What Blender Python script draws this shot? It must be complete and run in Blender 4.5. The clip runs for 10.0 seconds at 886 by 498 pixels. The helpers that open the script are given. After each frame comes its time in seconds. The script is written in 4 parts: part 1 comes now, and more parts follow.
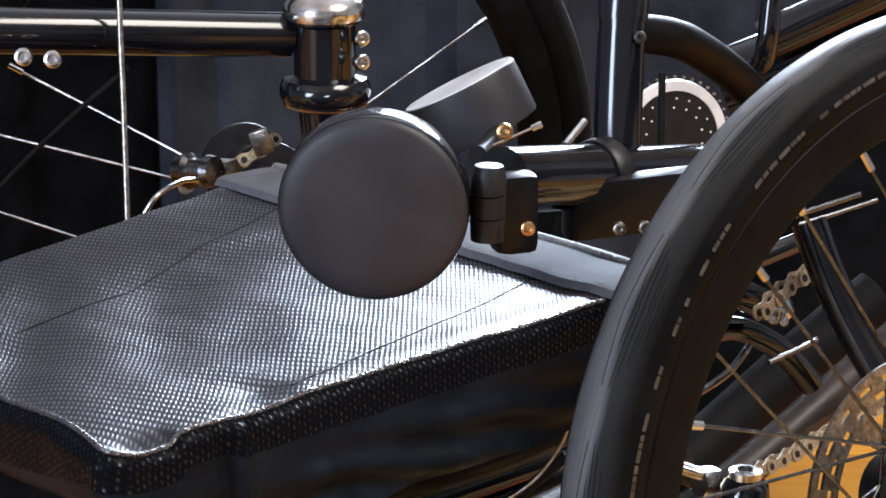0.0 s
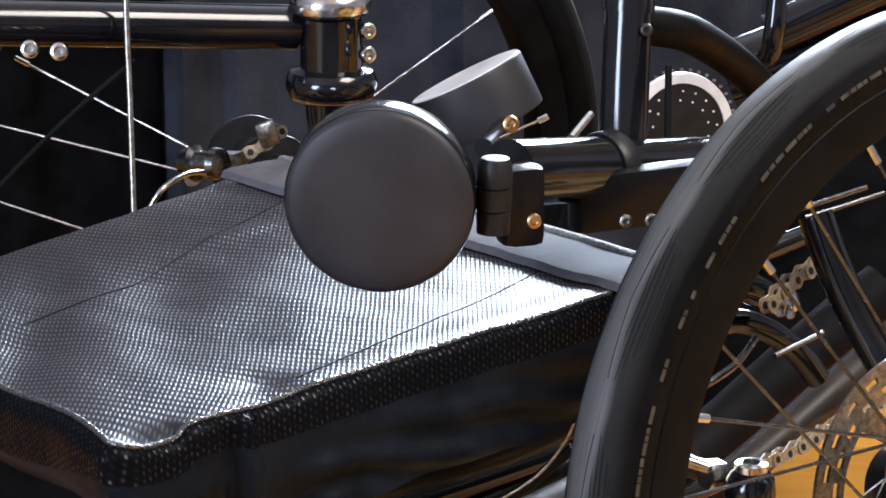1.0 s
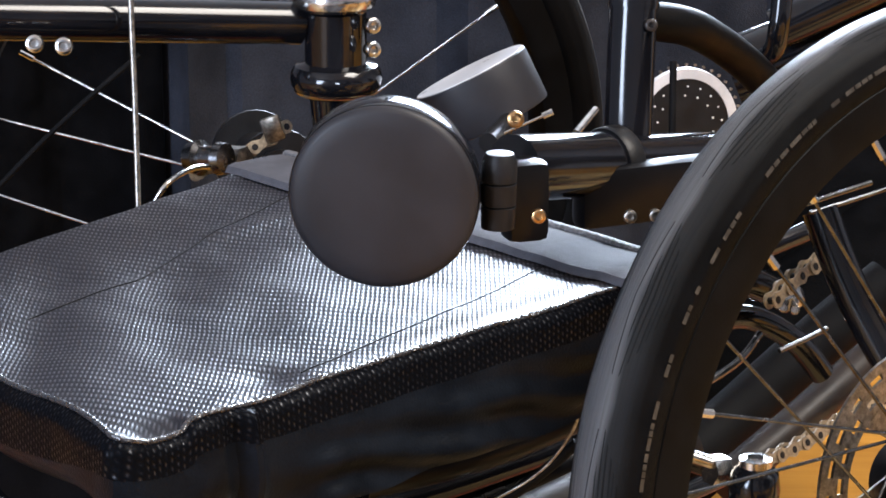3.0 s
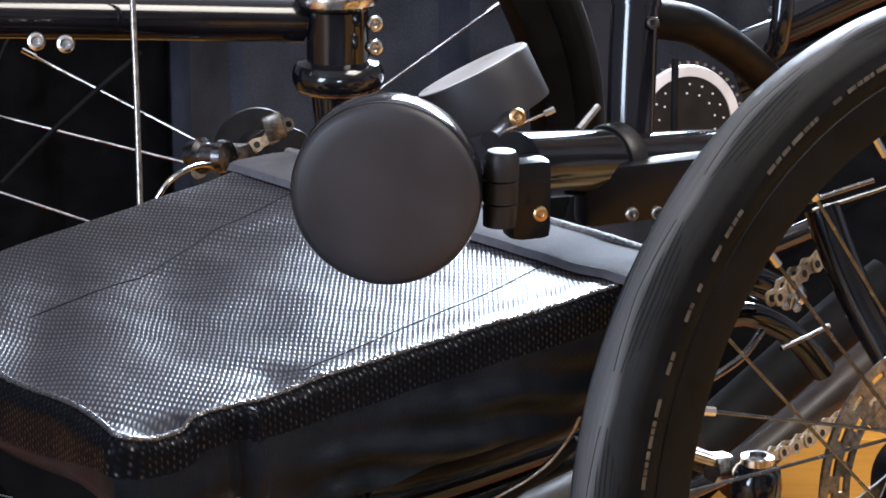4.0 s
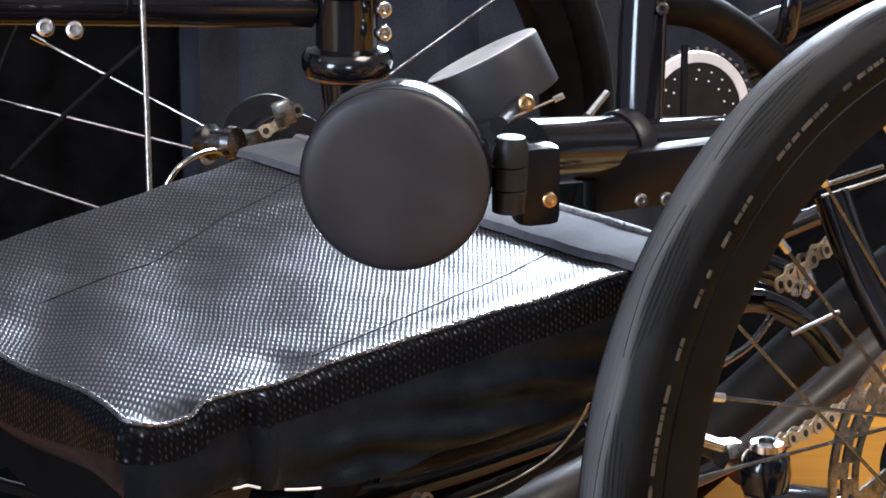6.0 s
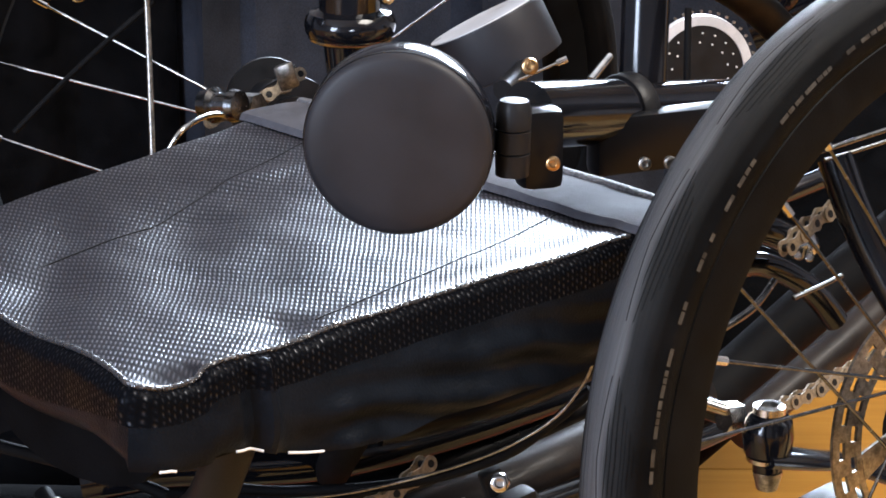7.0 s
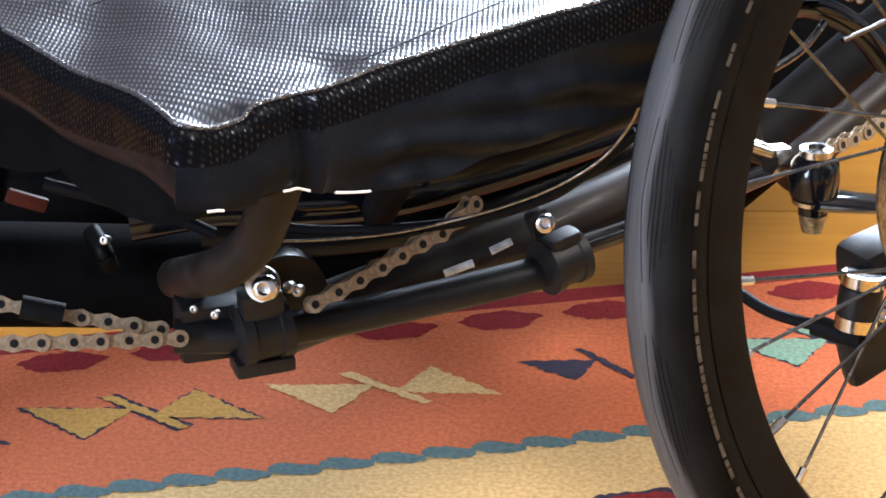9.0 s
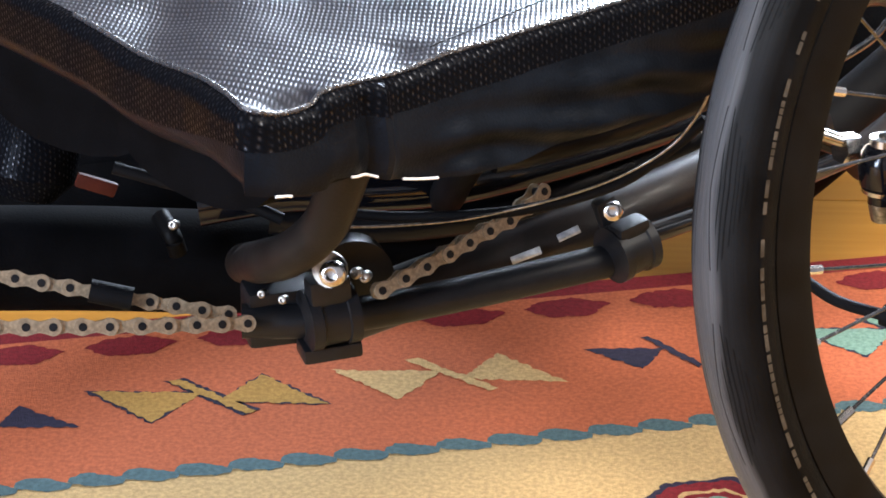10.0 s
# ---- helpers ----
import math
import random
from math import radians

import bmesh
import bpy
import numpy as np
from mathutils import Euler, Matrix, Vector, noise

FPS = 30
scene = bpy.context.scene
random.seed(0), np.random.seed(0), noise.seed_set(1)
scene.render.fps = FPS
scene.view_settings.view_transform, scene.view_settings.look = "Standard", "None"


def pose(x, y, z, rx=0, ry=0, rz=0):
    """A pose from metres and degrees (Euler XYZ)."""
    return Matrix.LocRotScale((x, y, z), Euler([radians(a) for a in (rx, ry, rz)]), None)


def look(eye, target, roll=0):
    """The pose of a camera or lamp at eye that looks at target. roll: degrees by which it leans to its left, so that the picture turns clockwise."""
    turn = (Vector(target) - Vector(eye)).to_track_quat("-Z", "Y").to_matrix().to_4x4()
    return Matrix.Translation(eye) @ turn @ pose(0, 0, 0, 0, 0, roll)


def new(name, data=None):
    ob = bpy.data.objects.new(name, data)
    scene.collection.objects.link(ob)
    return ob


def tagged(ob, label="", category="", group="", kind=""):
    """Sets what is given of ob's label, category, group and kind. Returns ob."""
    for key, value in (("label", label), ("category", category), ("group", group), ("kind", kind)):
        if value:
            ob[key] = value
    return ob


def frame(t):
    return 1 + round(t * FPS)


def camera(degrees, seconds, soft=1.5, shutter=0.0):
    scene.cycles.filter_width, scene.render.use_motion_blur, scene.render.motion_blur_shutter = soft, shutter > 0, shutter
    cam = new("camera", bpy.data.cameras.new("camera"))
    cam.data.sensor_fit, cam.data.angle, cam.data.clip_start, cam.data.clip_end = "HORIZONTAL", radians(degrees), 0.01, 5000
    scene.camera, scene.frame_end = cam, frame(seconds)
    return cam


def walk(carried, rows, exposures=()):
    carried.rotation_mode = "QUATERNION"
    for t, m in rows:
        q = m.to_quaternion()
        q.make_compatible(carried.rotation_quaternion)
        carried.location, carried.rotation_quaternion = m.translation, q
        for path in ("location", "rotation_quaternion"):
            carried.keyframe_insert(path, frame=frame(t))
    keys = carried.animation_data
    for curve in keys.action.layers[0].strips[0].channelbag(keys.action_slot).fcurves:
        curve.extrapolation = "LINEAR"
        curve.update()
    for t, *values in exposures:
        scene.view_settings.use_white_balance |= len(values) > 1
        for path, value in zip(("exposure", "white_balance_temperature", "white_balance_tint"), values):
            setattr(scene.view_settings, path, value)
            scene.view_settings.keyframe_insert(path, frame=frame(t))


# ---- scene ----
cam = camera(22.0, 10.0, soft=1.7)
EYE = (0.0, 0.0, 0.655)
# seconds, yaw, pitch, roll of a camera that turns on the spot
TURNS = [
    (0.0, 0.0, -16.0, 0.0), (0.5, 0.127, -16.131, 0.03), (1.0, 0.161, -16.188, 0.003), (1.5, 0.225, -16.285, 0.02),
    (2.0, 0.289, -16.344, -0.008), (2.5, 0.265, -16.305, 0.03), (4.0, 0.326, -16.37, 0.02), (4.5, 0.346, -16.426, -0.03),
    (5.0, 0.4, -16.509, -0.05), (5.5, 0.493, -16.642, -0.056), (6.8, 0.64, -17.31, -0.07), (7.0, 0.652, -17.636, -0.07), (7.2, 0.66, -17.75, -0.06), (7.4, 0.685, -18.03, -0.04),
    (7.5, 0.702, -18.3, -0.03), (7.6, 0.76, -19.43, -0.05), (7.8, 0.9, -20.7, -0.08),
    (8.0, 0.981, -21.805, -0.098), (8.5, 0.987, -23.348, -0.074), (9.0, 1.915, -24.139, -0.257), (9.5, 3.486, -25.171, -0.747),
    (10.0, 3.776, -24.458, -0.616),
]


def aim(yaw, pitch, roll):
    cy, sy, cp, sp = math.cos(radians(yaw)), math.sin(radians(yaw)), math.cos(radians(pitch)), math.sin(radians(pitch))
    return look(EYE, Vector(EYE) + Vector((-sy * cp, cy * cp, sp)), roll)


walk(cam, [(t, aim(a, b, c)) for t, a, b, c in TURNS], [(0.0, 0.15), (7.4, 0.15), (8.5, 0.36), (10.0, 0.55)])

# ---- light ----
world = bpy.data.worlds.new("world")
scene.world = world
world.use_nodes = True
world.node_tree.nodes["Background"].inputs[0].default_value = (0.45, 0.55, 0.75, 1)
world.node_tree.nodes["Background"].inputs[1].default_value = 0.02


def area(name, place, target, wide, high, watts, colour, spread=180):
    data = bpy.data.lights.new(name, "AREA")
    data.spread = radians(spread)
    data.shape, data.size, data.size_y, data.energy, data.color = "RECTANGLE", wide, high, watts, colour
    ob = new(name, data)
    ob.matrix_world = look(place, target)
    return ob


area("window_light", (0.7, 4.12, 1.4), (0.25, 1.0, 0.4), 1.3, 0.75, 300, (0.70, 0.82, 1.0))
area("door_light", (-2.35, -1.85, 1.15), (0.1, 1.0, 0.4), 1.6, 1.5, 265, (0.66, 0.78, 1.0))
# fill light added to brighten the rug; no such source in sight
area("rug_fill_light", (1.45, 0.35, 2.36), (1.45, 0.35, 0.0), 1.3, 1.3, 112, (1.0, 0.94, 0.87), 140)


# ---- materials ----
def material(name, base, rough=0.5, metal=0.0, vary=0.25, scale=60.0, bump=0.1, spec=0.5, fine=900.0, coat=0.0, dark=None):
    m = bpy.data.materials.new(name)
    m.use_nodes = True
    n, l = m.node_tree.nodes, m.node_tree.links
    b = n["Principled BSDF"]
    co = n.new("ShaderNodeTexCoord")
    big, small, mix, ramp = n.new("ShaderNodeTexNoise"), n.new("ShaderNodeTexNoise"), n.new("ShaderNodeMixRGB"), n.new("ShaderNodeValToRGB")
    big.inputs["Scale"].default_value, small.inputs["Scale"].default_value = scale, fine
    big.inputs["Detail"].default_value = 5
    for t in (big, small):
        l.new(co.outputs["Object"], t.inputs["Vector"])
    low = dark or tuple(c * (1 - vary) for c in base)
    ramp.color_ramp.elements[0].position, ramp.color_ramp.elements[1].position = 0.35, 0.65
    ramp.color_ramp.elements[0].color, ramp.color_ramp.elements[1].color = (*low, 1), (*(min(1, c * (1 + vary * 0.5)) for c in base), 1)
    l.new(big.outputs["Fac"], ramp.inputs["Fac"])
    mix.blend_type = "MULTIPLY"
    mix.inputs["Fac"].default_value = min(1.0, vary * 1.5)
    l.new(ramp.outputs["Color"], mix.inputs[1])
    l.new(small.outputs["Fac"], mix.inputs[2])
    l.new(mix.outputs["Color"], b.inputs["Base Color"])
    wear = n.new("ShaderNodeMapRange")
    wear.inputs["To Min"].default_value, wear.inputs["To Max"].default_value = max(0.02, rough - 0.12), min(1, rough + 0.12)
    l.new(big.outputs["Fac"], wear.inputs["Value"])
    l.new(wear.outputs["Result"], b.inputs["Roughness"])
    b.inputs["Metallic"].default_value = metal
    b.inputs["Specular IOR Level"].default_value = spec
    b.inputs["Coat Weight"].default_value = coat
    if bump:
        bp = n.new("ShaderNodeBump")
        bp.inputs["Strength"].default_value, bp.inputs["Distance"].default_value = bump, 0.001
        l.new(small.outputs["Fac"], bp.inputs["Height"])
        l.new(bp.outputs["Normal"], b.inputs["Normal"])
    return m


def weave_material(name, base, spec, least, rough, wide, tall, turn, slope, sparse, keen, hollow_shade=()):
    """Plastic-coated mesh cloth: rows of raised oblong yarn floats in the mesh's own UV metres.

    wide, tall: spacing of the floats across and along their rows; turn: angle of the rows; slope: how far each row lags
    the next;
    sparse: shine of the dullest floats; keen: how small the shining spot is;
    hollow_shade: patches (x, y, half width, half length, loss) where lost gloss paints the shade of hollows.
    """
    m = bpy.data.materials.new(name)
    m.use_nodes = True
    n, l = m.node_tree.nodes, m.node_tree.links
    b = n["Principled BSDF"]
    uv = n.new("ShaderNodeUVMap")
    sep = n.new("ShaderNodeSeparateXYZ")
    l.new(uv.outputs["UV"], sep.inputs[0])

    def calc(op, *args):
        q = n.new("ShaderNodeMath")
        q.operation = op
        for i, v in enumerate(args):
            if isinstance(v, (int, float)):
                q.inputs[i].default_value = v
            else:
                l.new(v, q.inputs[i])
        return q.outputs[0]

    def noise_at(scale, detail, low, high, out_low, out_high):
        t, r = n.new("ShaderNodeTexNoise"), n.new("ShaderNodeMapRange")
        t.inputs["Scale"].default_value, t.inputs["Detail"].default_value = scale, detail
        l.new(uv.outputs["UV"], t.inputs["Vector"])
        r.inputs["From Min"].default_value, r.inputs["From Max"].default_value = low, high
        r.inputs["To Min"].default_value, r.inputs["To Max"].default_value = out_low, out_high
        l.new(t.outputs["Fac"], r.inputs["Value"])
        return r.outputs["Result"]

    u, v = sep.outputs["X"], sep.outputs["Y"]
    c, d = math.cos(turn), math.sin(turn)
    x = calc("SUBTRACT", calc("MULTIPLY", u, c), calc("MULTIPLY", v, d))
    y = calc("ADD", calc("MULTIPLY", u, d), calc("MULTIPLY", v, c))
    drift = noise_at(40, 2, 0.0, 1.0, -0.3, 0.3)
    col = calc("ADD", calc("DIVIDE", x, wide), drift)
    row = calc("ADD", calc("DIVIDE", y, tall), calc("MULTIPLY", col, slope))
    cu = calc("ADD", calc("MULTIPLY", calc("COSINE", calc("MULTIPLY", col, 2 * math.pi)), 0.5), 0.5)
    cv = calc("ADD", calc("MULTIPLY", calc("COSINE", calc("MULTIPLY", row, 2 * math.pi)), 0.5), 0.5)
    floats = calc("MULTIPLY", calc("POWER", cu, 1.3), calc("POWER", cv, 0.9))
    shine = calc("MULTIPLY", calc("POWER", cu, 1.6 * keen), calc("POWER", cv, 0.8 * math.sqrt(keen)))
    shine = calc("MULTIPLY", shine, noise_at(420, 1, 0.35, 0.65, sparse, 1.1))
    # lost gloss paints the seat hollows' shade; worn masks it
    for cx, cy, half, length, loss in hollow_shade:
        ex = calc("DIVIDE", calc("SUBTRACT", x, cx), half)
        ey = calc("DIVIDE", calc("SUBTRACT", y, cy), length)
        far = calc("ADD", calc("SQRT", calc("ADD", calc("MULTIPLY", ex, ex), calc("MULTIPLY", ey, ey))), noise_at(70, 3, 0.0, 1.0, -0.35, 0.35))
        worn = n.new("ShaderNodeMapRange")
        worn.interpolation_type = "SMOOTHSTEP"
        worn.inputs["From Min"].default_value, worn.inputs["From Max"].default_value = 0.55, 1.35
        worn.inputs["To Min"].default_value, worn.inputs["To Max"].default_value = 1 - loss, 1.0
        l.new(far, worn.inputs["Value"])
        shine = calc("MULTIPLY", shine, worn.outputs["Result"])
    ramp = n.new("ShaderNodeValToRGB")
    ramp.color_ramp.elements[0].color, ramp.color_ramp.elements[1].color = (*(q * 0.5 for q in base), 1), (*base, 1)
    l.new(floats, ramp.inputs["Fac"])
    l.new(ramp.outputs["Color"], b.inputs["Base Color"])
    l.new(calc("ADD", calc("MULTIPLY", shine, spec), least), b.inputs["Specular IOR Level"])
    b.inputs["Specular Tint"].default_value = (0.90, 0.92, 1.0, 1)
    bp = n.new("ShaderNodeBump")
    bp.inputs["Strength"].default_value, bp.inputs["Distance"].default_value = 0.35, 0.0005
    l.new(calc("ADD", floats, noise_at(700, 2, 0.0, 1.0, 0.0, 0.4)), bp.inputs["Height"])
    l.new(bp.outputs["Normal"], b.inputs["Normal"])
    b.inputs["Roughness"].default_value = rough
    return m


BLACK_PAINT = material("black_gloss_paint", (0.006, 0.006, 0.008), 0.12, vary=0.3, scale=25, bump=0.01, spec=0.4)
BLACK_PLASTIC = material("black_plastic", (0.010, 0.010, 0.0115), 0.42, spec=0.22, vary=0.3, scale=80, bump=0.12)
BLACK_RUBBER = material("black_rubber", (0.006, 0.006, 0.007), 0.65, spec=0.08, vary=0.35, scale=45, bump=0.25, fine=1500)
GREY_PLASTIC = material("grey_plastic", (0.021, 0.0205, 0.0245), 0.48, spec=0.25, vary=0.2, scale=40, bump=0.1, fine=2500)
STEEL = material("polished_steel", (0.62, 0.6, 0.57), 0.2, 1.0, vary=0.2, scale=200, bump=0.05)
DULL_STEEL = material("dull_steel", (0.42, 0.39, 0.35), 0.35, 1.0, vary=0.4, scale=300, bump=0.1)
CHAIN_STEEL = material("chain_steel", (0.36, 0.275, 0.18), 0.36, 0.25, vary=0.3, scale=400, bump=0.1)
SPOKE_STEEL = material("dark_spoke_steel", (0.15, 0.15, 0.155), 0.24, 1.0, vary=0.3, scale=200, bump=0.03)
BRASS = material("brass", (0.55, 0.33, 0.15), 0.3, 1.0, vary=0.3, scale=300, bump=0.05)
MIRROR = material("mirror_glass", (0.85, 0.86, 0.88), 0.06, 1.0, vary=0.05, scale=30, bump=0.0)
SATIN = material("pale_satin_plastic", (0.75, 0.75, 0.76), 0.3, vary=0.1, scale=30, bump=0.03)
HEM = material("grey_hem_webbing", (0.075, 0.075, 0.088), 0.75, spec=0.15, vary=0.25, scale=90, bump=0.3, fine=1400)
HEM_EDGE = material("pale_stitched_edge", (0.16, 0.16, 0.175), 0.6, spec=0.3, vary=0.5, scale=500, bump=0.9, fine=700)
LETTER = material("worn_reflective_print", (0.05, 0.044, 0.037), 0.5, vary=0.9, scale=180, bump=0.1)
WHITE_PRINT = material("white_print", (0.7, 0.7, 0.72), 0.4, vary=0.3, scale=200, bump=0.0)
RED_PLASTIC = material("red_reflector", (0.06, 0.012, 0.007), 0.6, spec=0.12, vary=0.3, scale=60, bump=0.05)
TUBE_SMOKE = material("smoky_chain_tube", (0.024, 0.0175, 0.0155), 0.42, vary=0.4, scale=60, bump=0.08, coat=0.05, spec=0.3)
RAIL_SLEEVE = material("brown_black_sleeve", (0.0145, 0.0112, 0.0098), 0.5, vary=0.4, scale=60, bump=0.15, spec=0.15)
# trailing tuples: shade of the seat's hollows, painted as lost gloss
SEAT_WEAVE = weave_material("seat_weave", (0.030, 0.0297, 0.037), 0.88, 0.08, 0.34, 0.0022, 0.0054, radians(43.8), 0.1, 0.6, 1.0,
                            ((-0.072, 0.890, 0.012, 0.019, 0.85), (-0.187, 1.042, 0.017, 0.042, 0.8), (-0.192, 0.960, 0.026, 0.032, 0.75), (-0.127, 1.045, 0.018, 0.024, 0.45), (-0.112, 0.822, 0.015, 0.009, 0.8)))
# darker copy of the seat weave, with the flap's shade in its colour
SHADED_FLAP_WEAVE = weave_material("shaded_flap_weave", (0.0045, 0.0048, 0.0065), 0.6, 0.02, 0.34, 0.0027, 0.0031, 0.12, 0.5, -0.3, 4.0)
RIM_BLACK = material("black_anodised_rim", (0.0034, 0.0034, 0.0038), 0.5, vary=0.4, scale=60, bump=0.08, spec=0.06)
BLACK_SATIN = material("black_satin_paint", (0.006, 0.006, 0.0075), 0.32, vary=0.3, scale=25, bump=0.03, spec=0.16)
PIPING = material("shiny_piping", (0.03, 0.03, 0.035), 0.28, vary=0.4, scale=300, bump=0.9, fine=520, spec=1.0)
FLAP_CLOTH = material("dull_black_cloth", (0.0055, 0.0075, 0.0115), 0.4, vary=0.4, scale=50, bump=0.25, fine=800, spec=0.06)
# near-black finish for the main tube and the added dark masses
DEEP_BLACK = material("deep_black_matte", (0.0035, 0.0035, 0.0042), 0.8, vary=0.5, scale=40, bump=0.3, fine=700, spec=0.03)
GREY_FACE = material("grey_face_plate", (0.6, 0.6, 0.63), 0.3, vary=0.15, scale=30, bump=0.04, spec=0.3)
SOFA_CLOTH = material("dark_sofa_cloth", (0.031, 0.035, 0.047), 0.9, spec=0.05, vary=0.4, scale=14, bump=0.6, fine=700)
PLASTER = material("pale_plaster", (0.27, 0.275, 0.3), 0.8, vary=0.1, scale=4, bump=0.1)
CEILING = material("white_ceiling_paint", (0.6, 0.6, 0.6), 0.85, vary=0.06, scale=3, bump=0.1)
WINDOW_PAINT = material("white_window_paint", (0.75, 0.75, 0.74), 0.4, vary=0.08, scale=10, bump=0.05)
PILE_ORANGE = material("orange_wool_pile", (0.58, 0.155, 0.068), 0.95, vary=0.22, scale=330, bump=0.7, fine=900, spec=0.1)
PILE_CREAM = material("cream_wool_pile", (0.68, 0.45, 0.2), 0.95, vary=0.22, scale=330, bump=0.7, fine=900, spec=0.1)
PILE_RED = material("crimson_wool_pile", (0.24, 0.026, 0.03), 0.95, vary=0.22, scale=330, bump=0.7, fine=900, spec=0.1)
PILE_BLUE = material("slate_blue_wool_pile", (0.11, 0.175, 0.18), 0.95, vary=0.22, scale=330, bump=0.7, fine=900, spec=0.1)
PILE_NAVY = material("navy_wool_pile", (0.045, 0.04, 0.065), 0.95, vary=0.22, scale=330, bump=0.7, fine=900, spec=0.1)
PILE_GOLD = material("ochre_wool_pile", (0.5, 0.28, 0.075), 0.95, vary=0.22, scale=330, bump=0.7, fine=900, spec=0.1)
PILE_SAND = material("sand_wool_pile", (0.68, 0.44, 0.19), 0.95, vary=0.22, scale=330, bump=0.7, fine=900, spec=0.1)
PILE_TEAL = material("teal_wool_pile", (0.22, 0.36, 0.28), 0.95, vary=0.22, scale=330, bump=0.7, fine=900, spec=0.1)


def wood_material():
    m = bpy.data.materials.new("oiled_floor_wood")
    m.use_nodes = True
    n, l = m.node_tree.nodes, m.node_tree.links
    b = n["Principled BSDF"]
    co, mp, w, info = n.new("ShaderNodeTexCoord"), n.new("ShaderNodeMapping"), n.new("ShaderNodeTexNoise"), n.new("ShaderNodeObjectInfo")
    mp.inputs["Scale"].default_value = (3, 60, 60)
    l.new(co.outputs["Object"], mp.inputs["Vector"])
    l.new(mp.outputs["Vector"], w.inputs["Vector"])
    w.inputs["Scale"].default_value, w.inputs["Detail"].default_value = 2.0, 8
    r = n.new("ShaderNodeValToRGB")
    r.color_ramp.elements[0].color, r.color_ramp.elements[1].color = (0.3, 0.125, 0.016, 1), (0.47, 0.235, 0.04, 1)
    l.new(w.outputs["Fac"], r.inputs["Fac"])
    hsv = n.new("ShaderNodeHueSaturation")
    mr = n.new("ShaderNodeMapRange")
    mr.inputs["To Min"].default_value, mr.inputs["To Max"].default_value = 0.8, 1.15
    l.new(info.outputs["Random"], mr.inputs["Value"])
    l.new(mr.outputs["Result"], hsv.inputs["Value"])
    l.new(r.outputs["Color"], hsv.inputs["Color"])
    l.new(hsv.outputs["Color"], b.inputs["Base Color"])
    b.inputs["Roughness"].default_value = 0.6
    b.inputs["Specular IOR Level"].default_value = 0.2
    bp = n.new("ShaderNodeBump")
    bp.inputs["Strength"].default_value, bp.inputs["Distance"].default_value = 0.15, 0.001
    l.new(w.outputs["Fac"], bp.inputs["Height"])
    l.new(bp.outputs["Normal"], b.inputs["Normal"])
    return m


WOOD = wood_material()


def tyre_material():
    """Rubber with a paler worn crown that ends in wedges, and fine sipes on the shoulders; UV: metres round the tyre, angle over its section."""
    m = material("tyre_rubber", (0.0042, 0.0042, 0.0046), 0.42, spec=0.2, vary=0.4, scale=30, bump=0.0)
    n, l = m.node_tree.nodes, m.node_tree.links
    b = n["Principled BSDF"]
    uv, sep = n.new("ShaderNodeUVMap"), n.new("ShaderNodeSeparateXYZ")
    l.new(uv.outputs["UV"], sep.inputs[0])

    def calc(op, a, c=0.0):
        q = n.new("ShaderNodeMath")
        q.operation = op
        for i, s in enumerate((a, c)):
            if isinstance(s, (int, float)):
                q.inputs[i].default_value = s
            else:
                l.new(s, q.inputs[i])
        return q.outputs[0]

    section = calc("ABSOLUTE", sep.outputs["Y"])
    along = calc("FRACT", calc("DIVIDE", sep.outputs["X"], 0.094))
    # the smooth crown ends in slanted wedges; in half of each repeat the shoulder carries fine sipes
    along = calc("ABSOLUTE", calc("SUBTRACT", calc("MULTIPLY", along, 2.0), 1.0))
    edge = calc("ADD", calc("MULTIPLY", along, 0.14), 0.36)
    inside = calc("GREATER_THAN", section, edge)
    shoulder = calc("MULTIPLY", inside, calc("LESS_THAN", section, calc("SUBTRACT", 1.2, calc("MULTIPLY", along, 0.95))))
    wave = calc("SINE", calc("ADD", calc("MULTIPLY", section, 2 * math.pi / 0.105), calc("MULTIPLY", along, 5.0)))
    sipe = calc("MULTIPLY", calc("GREATER_THAN", wave, 0.55), shoulder)
    line = calc("MULTIPLY", calc("LESS_THAN", calc("ABSOLUTE", calc("SUBTRACT", section, calc("SUBTRACT", edge, 0.16))), 0.016), calc("LESS_THAN", along, 0.75))
    cut = calc("MAXIMUM", sipe, line)
    patch = n.new("ShaderNodeTexNoise")
    patch.inputs["Scale"].default_value = 26
    l.new(uv.outputs["UV"], patch.inputs["Vector"])
    grain = n.new("ShaderNodeTexNoise")
    grain.inputs["Scale"].default_value = 1500
    l.new(uv.outputs["UV"], grain.inputs["Vector"])
    bp = n.new("ShaderNodeBump")
    bp.inputs["Strength"].default_value, bp.inputs["Distance"].default_value = 0.5, 0.0003
    l.new(calc("SUBTRACT", calc("MULTIPLY", grain.outputs["Fac"], 0.5), cut), bp.inputs["Height"])
    l.new(bp.outputs["Normal"], b.inputs["Normal"])
    crown = n.new("ShaderNodeMapRange")
    crown.inputs["From Min"].default_value, crown.inputs["From Max"].default_value = -0.10, 0.14
    crown.inputs["To Min"].default_value, crown.inputs["To Max"].default_value = 1.0, 0.0
    l.new(calc("SUBTRACT", section, edge), crown.inputs["Value"])
    fade = n.new("ShaderNodeMapRange")
    fade.inputs["From Min"].default_value, fade.inputs["From Max"].default_value = 0.5, 1.25
    fade.inputs["To Min"].default_value, fade.inputs["To Max"].default_value = 0.16, 0.0
    l.new(section, fade.inputs["Value"])
    worn = calc("MULTIPLY", calc("MAXIMUM", crown.outputs["Result"], fade.outputs["Result"]), calc("ADD", calc("MULTIPLY", patch.outputs["Fac"], 0.6), 0.35))
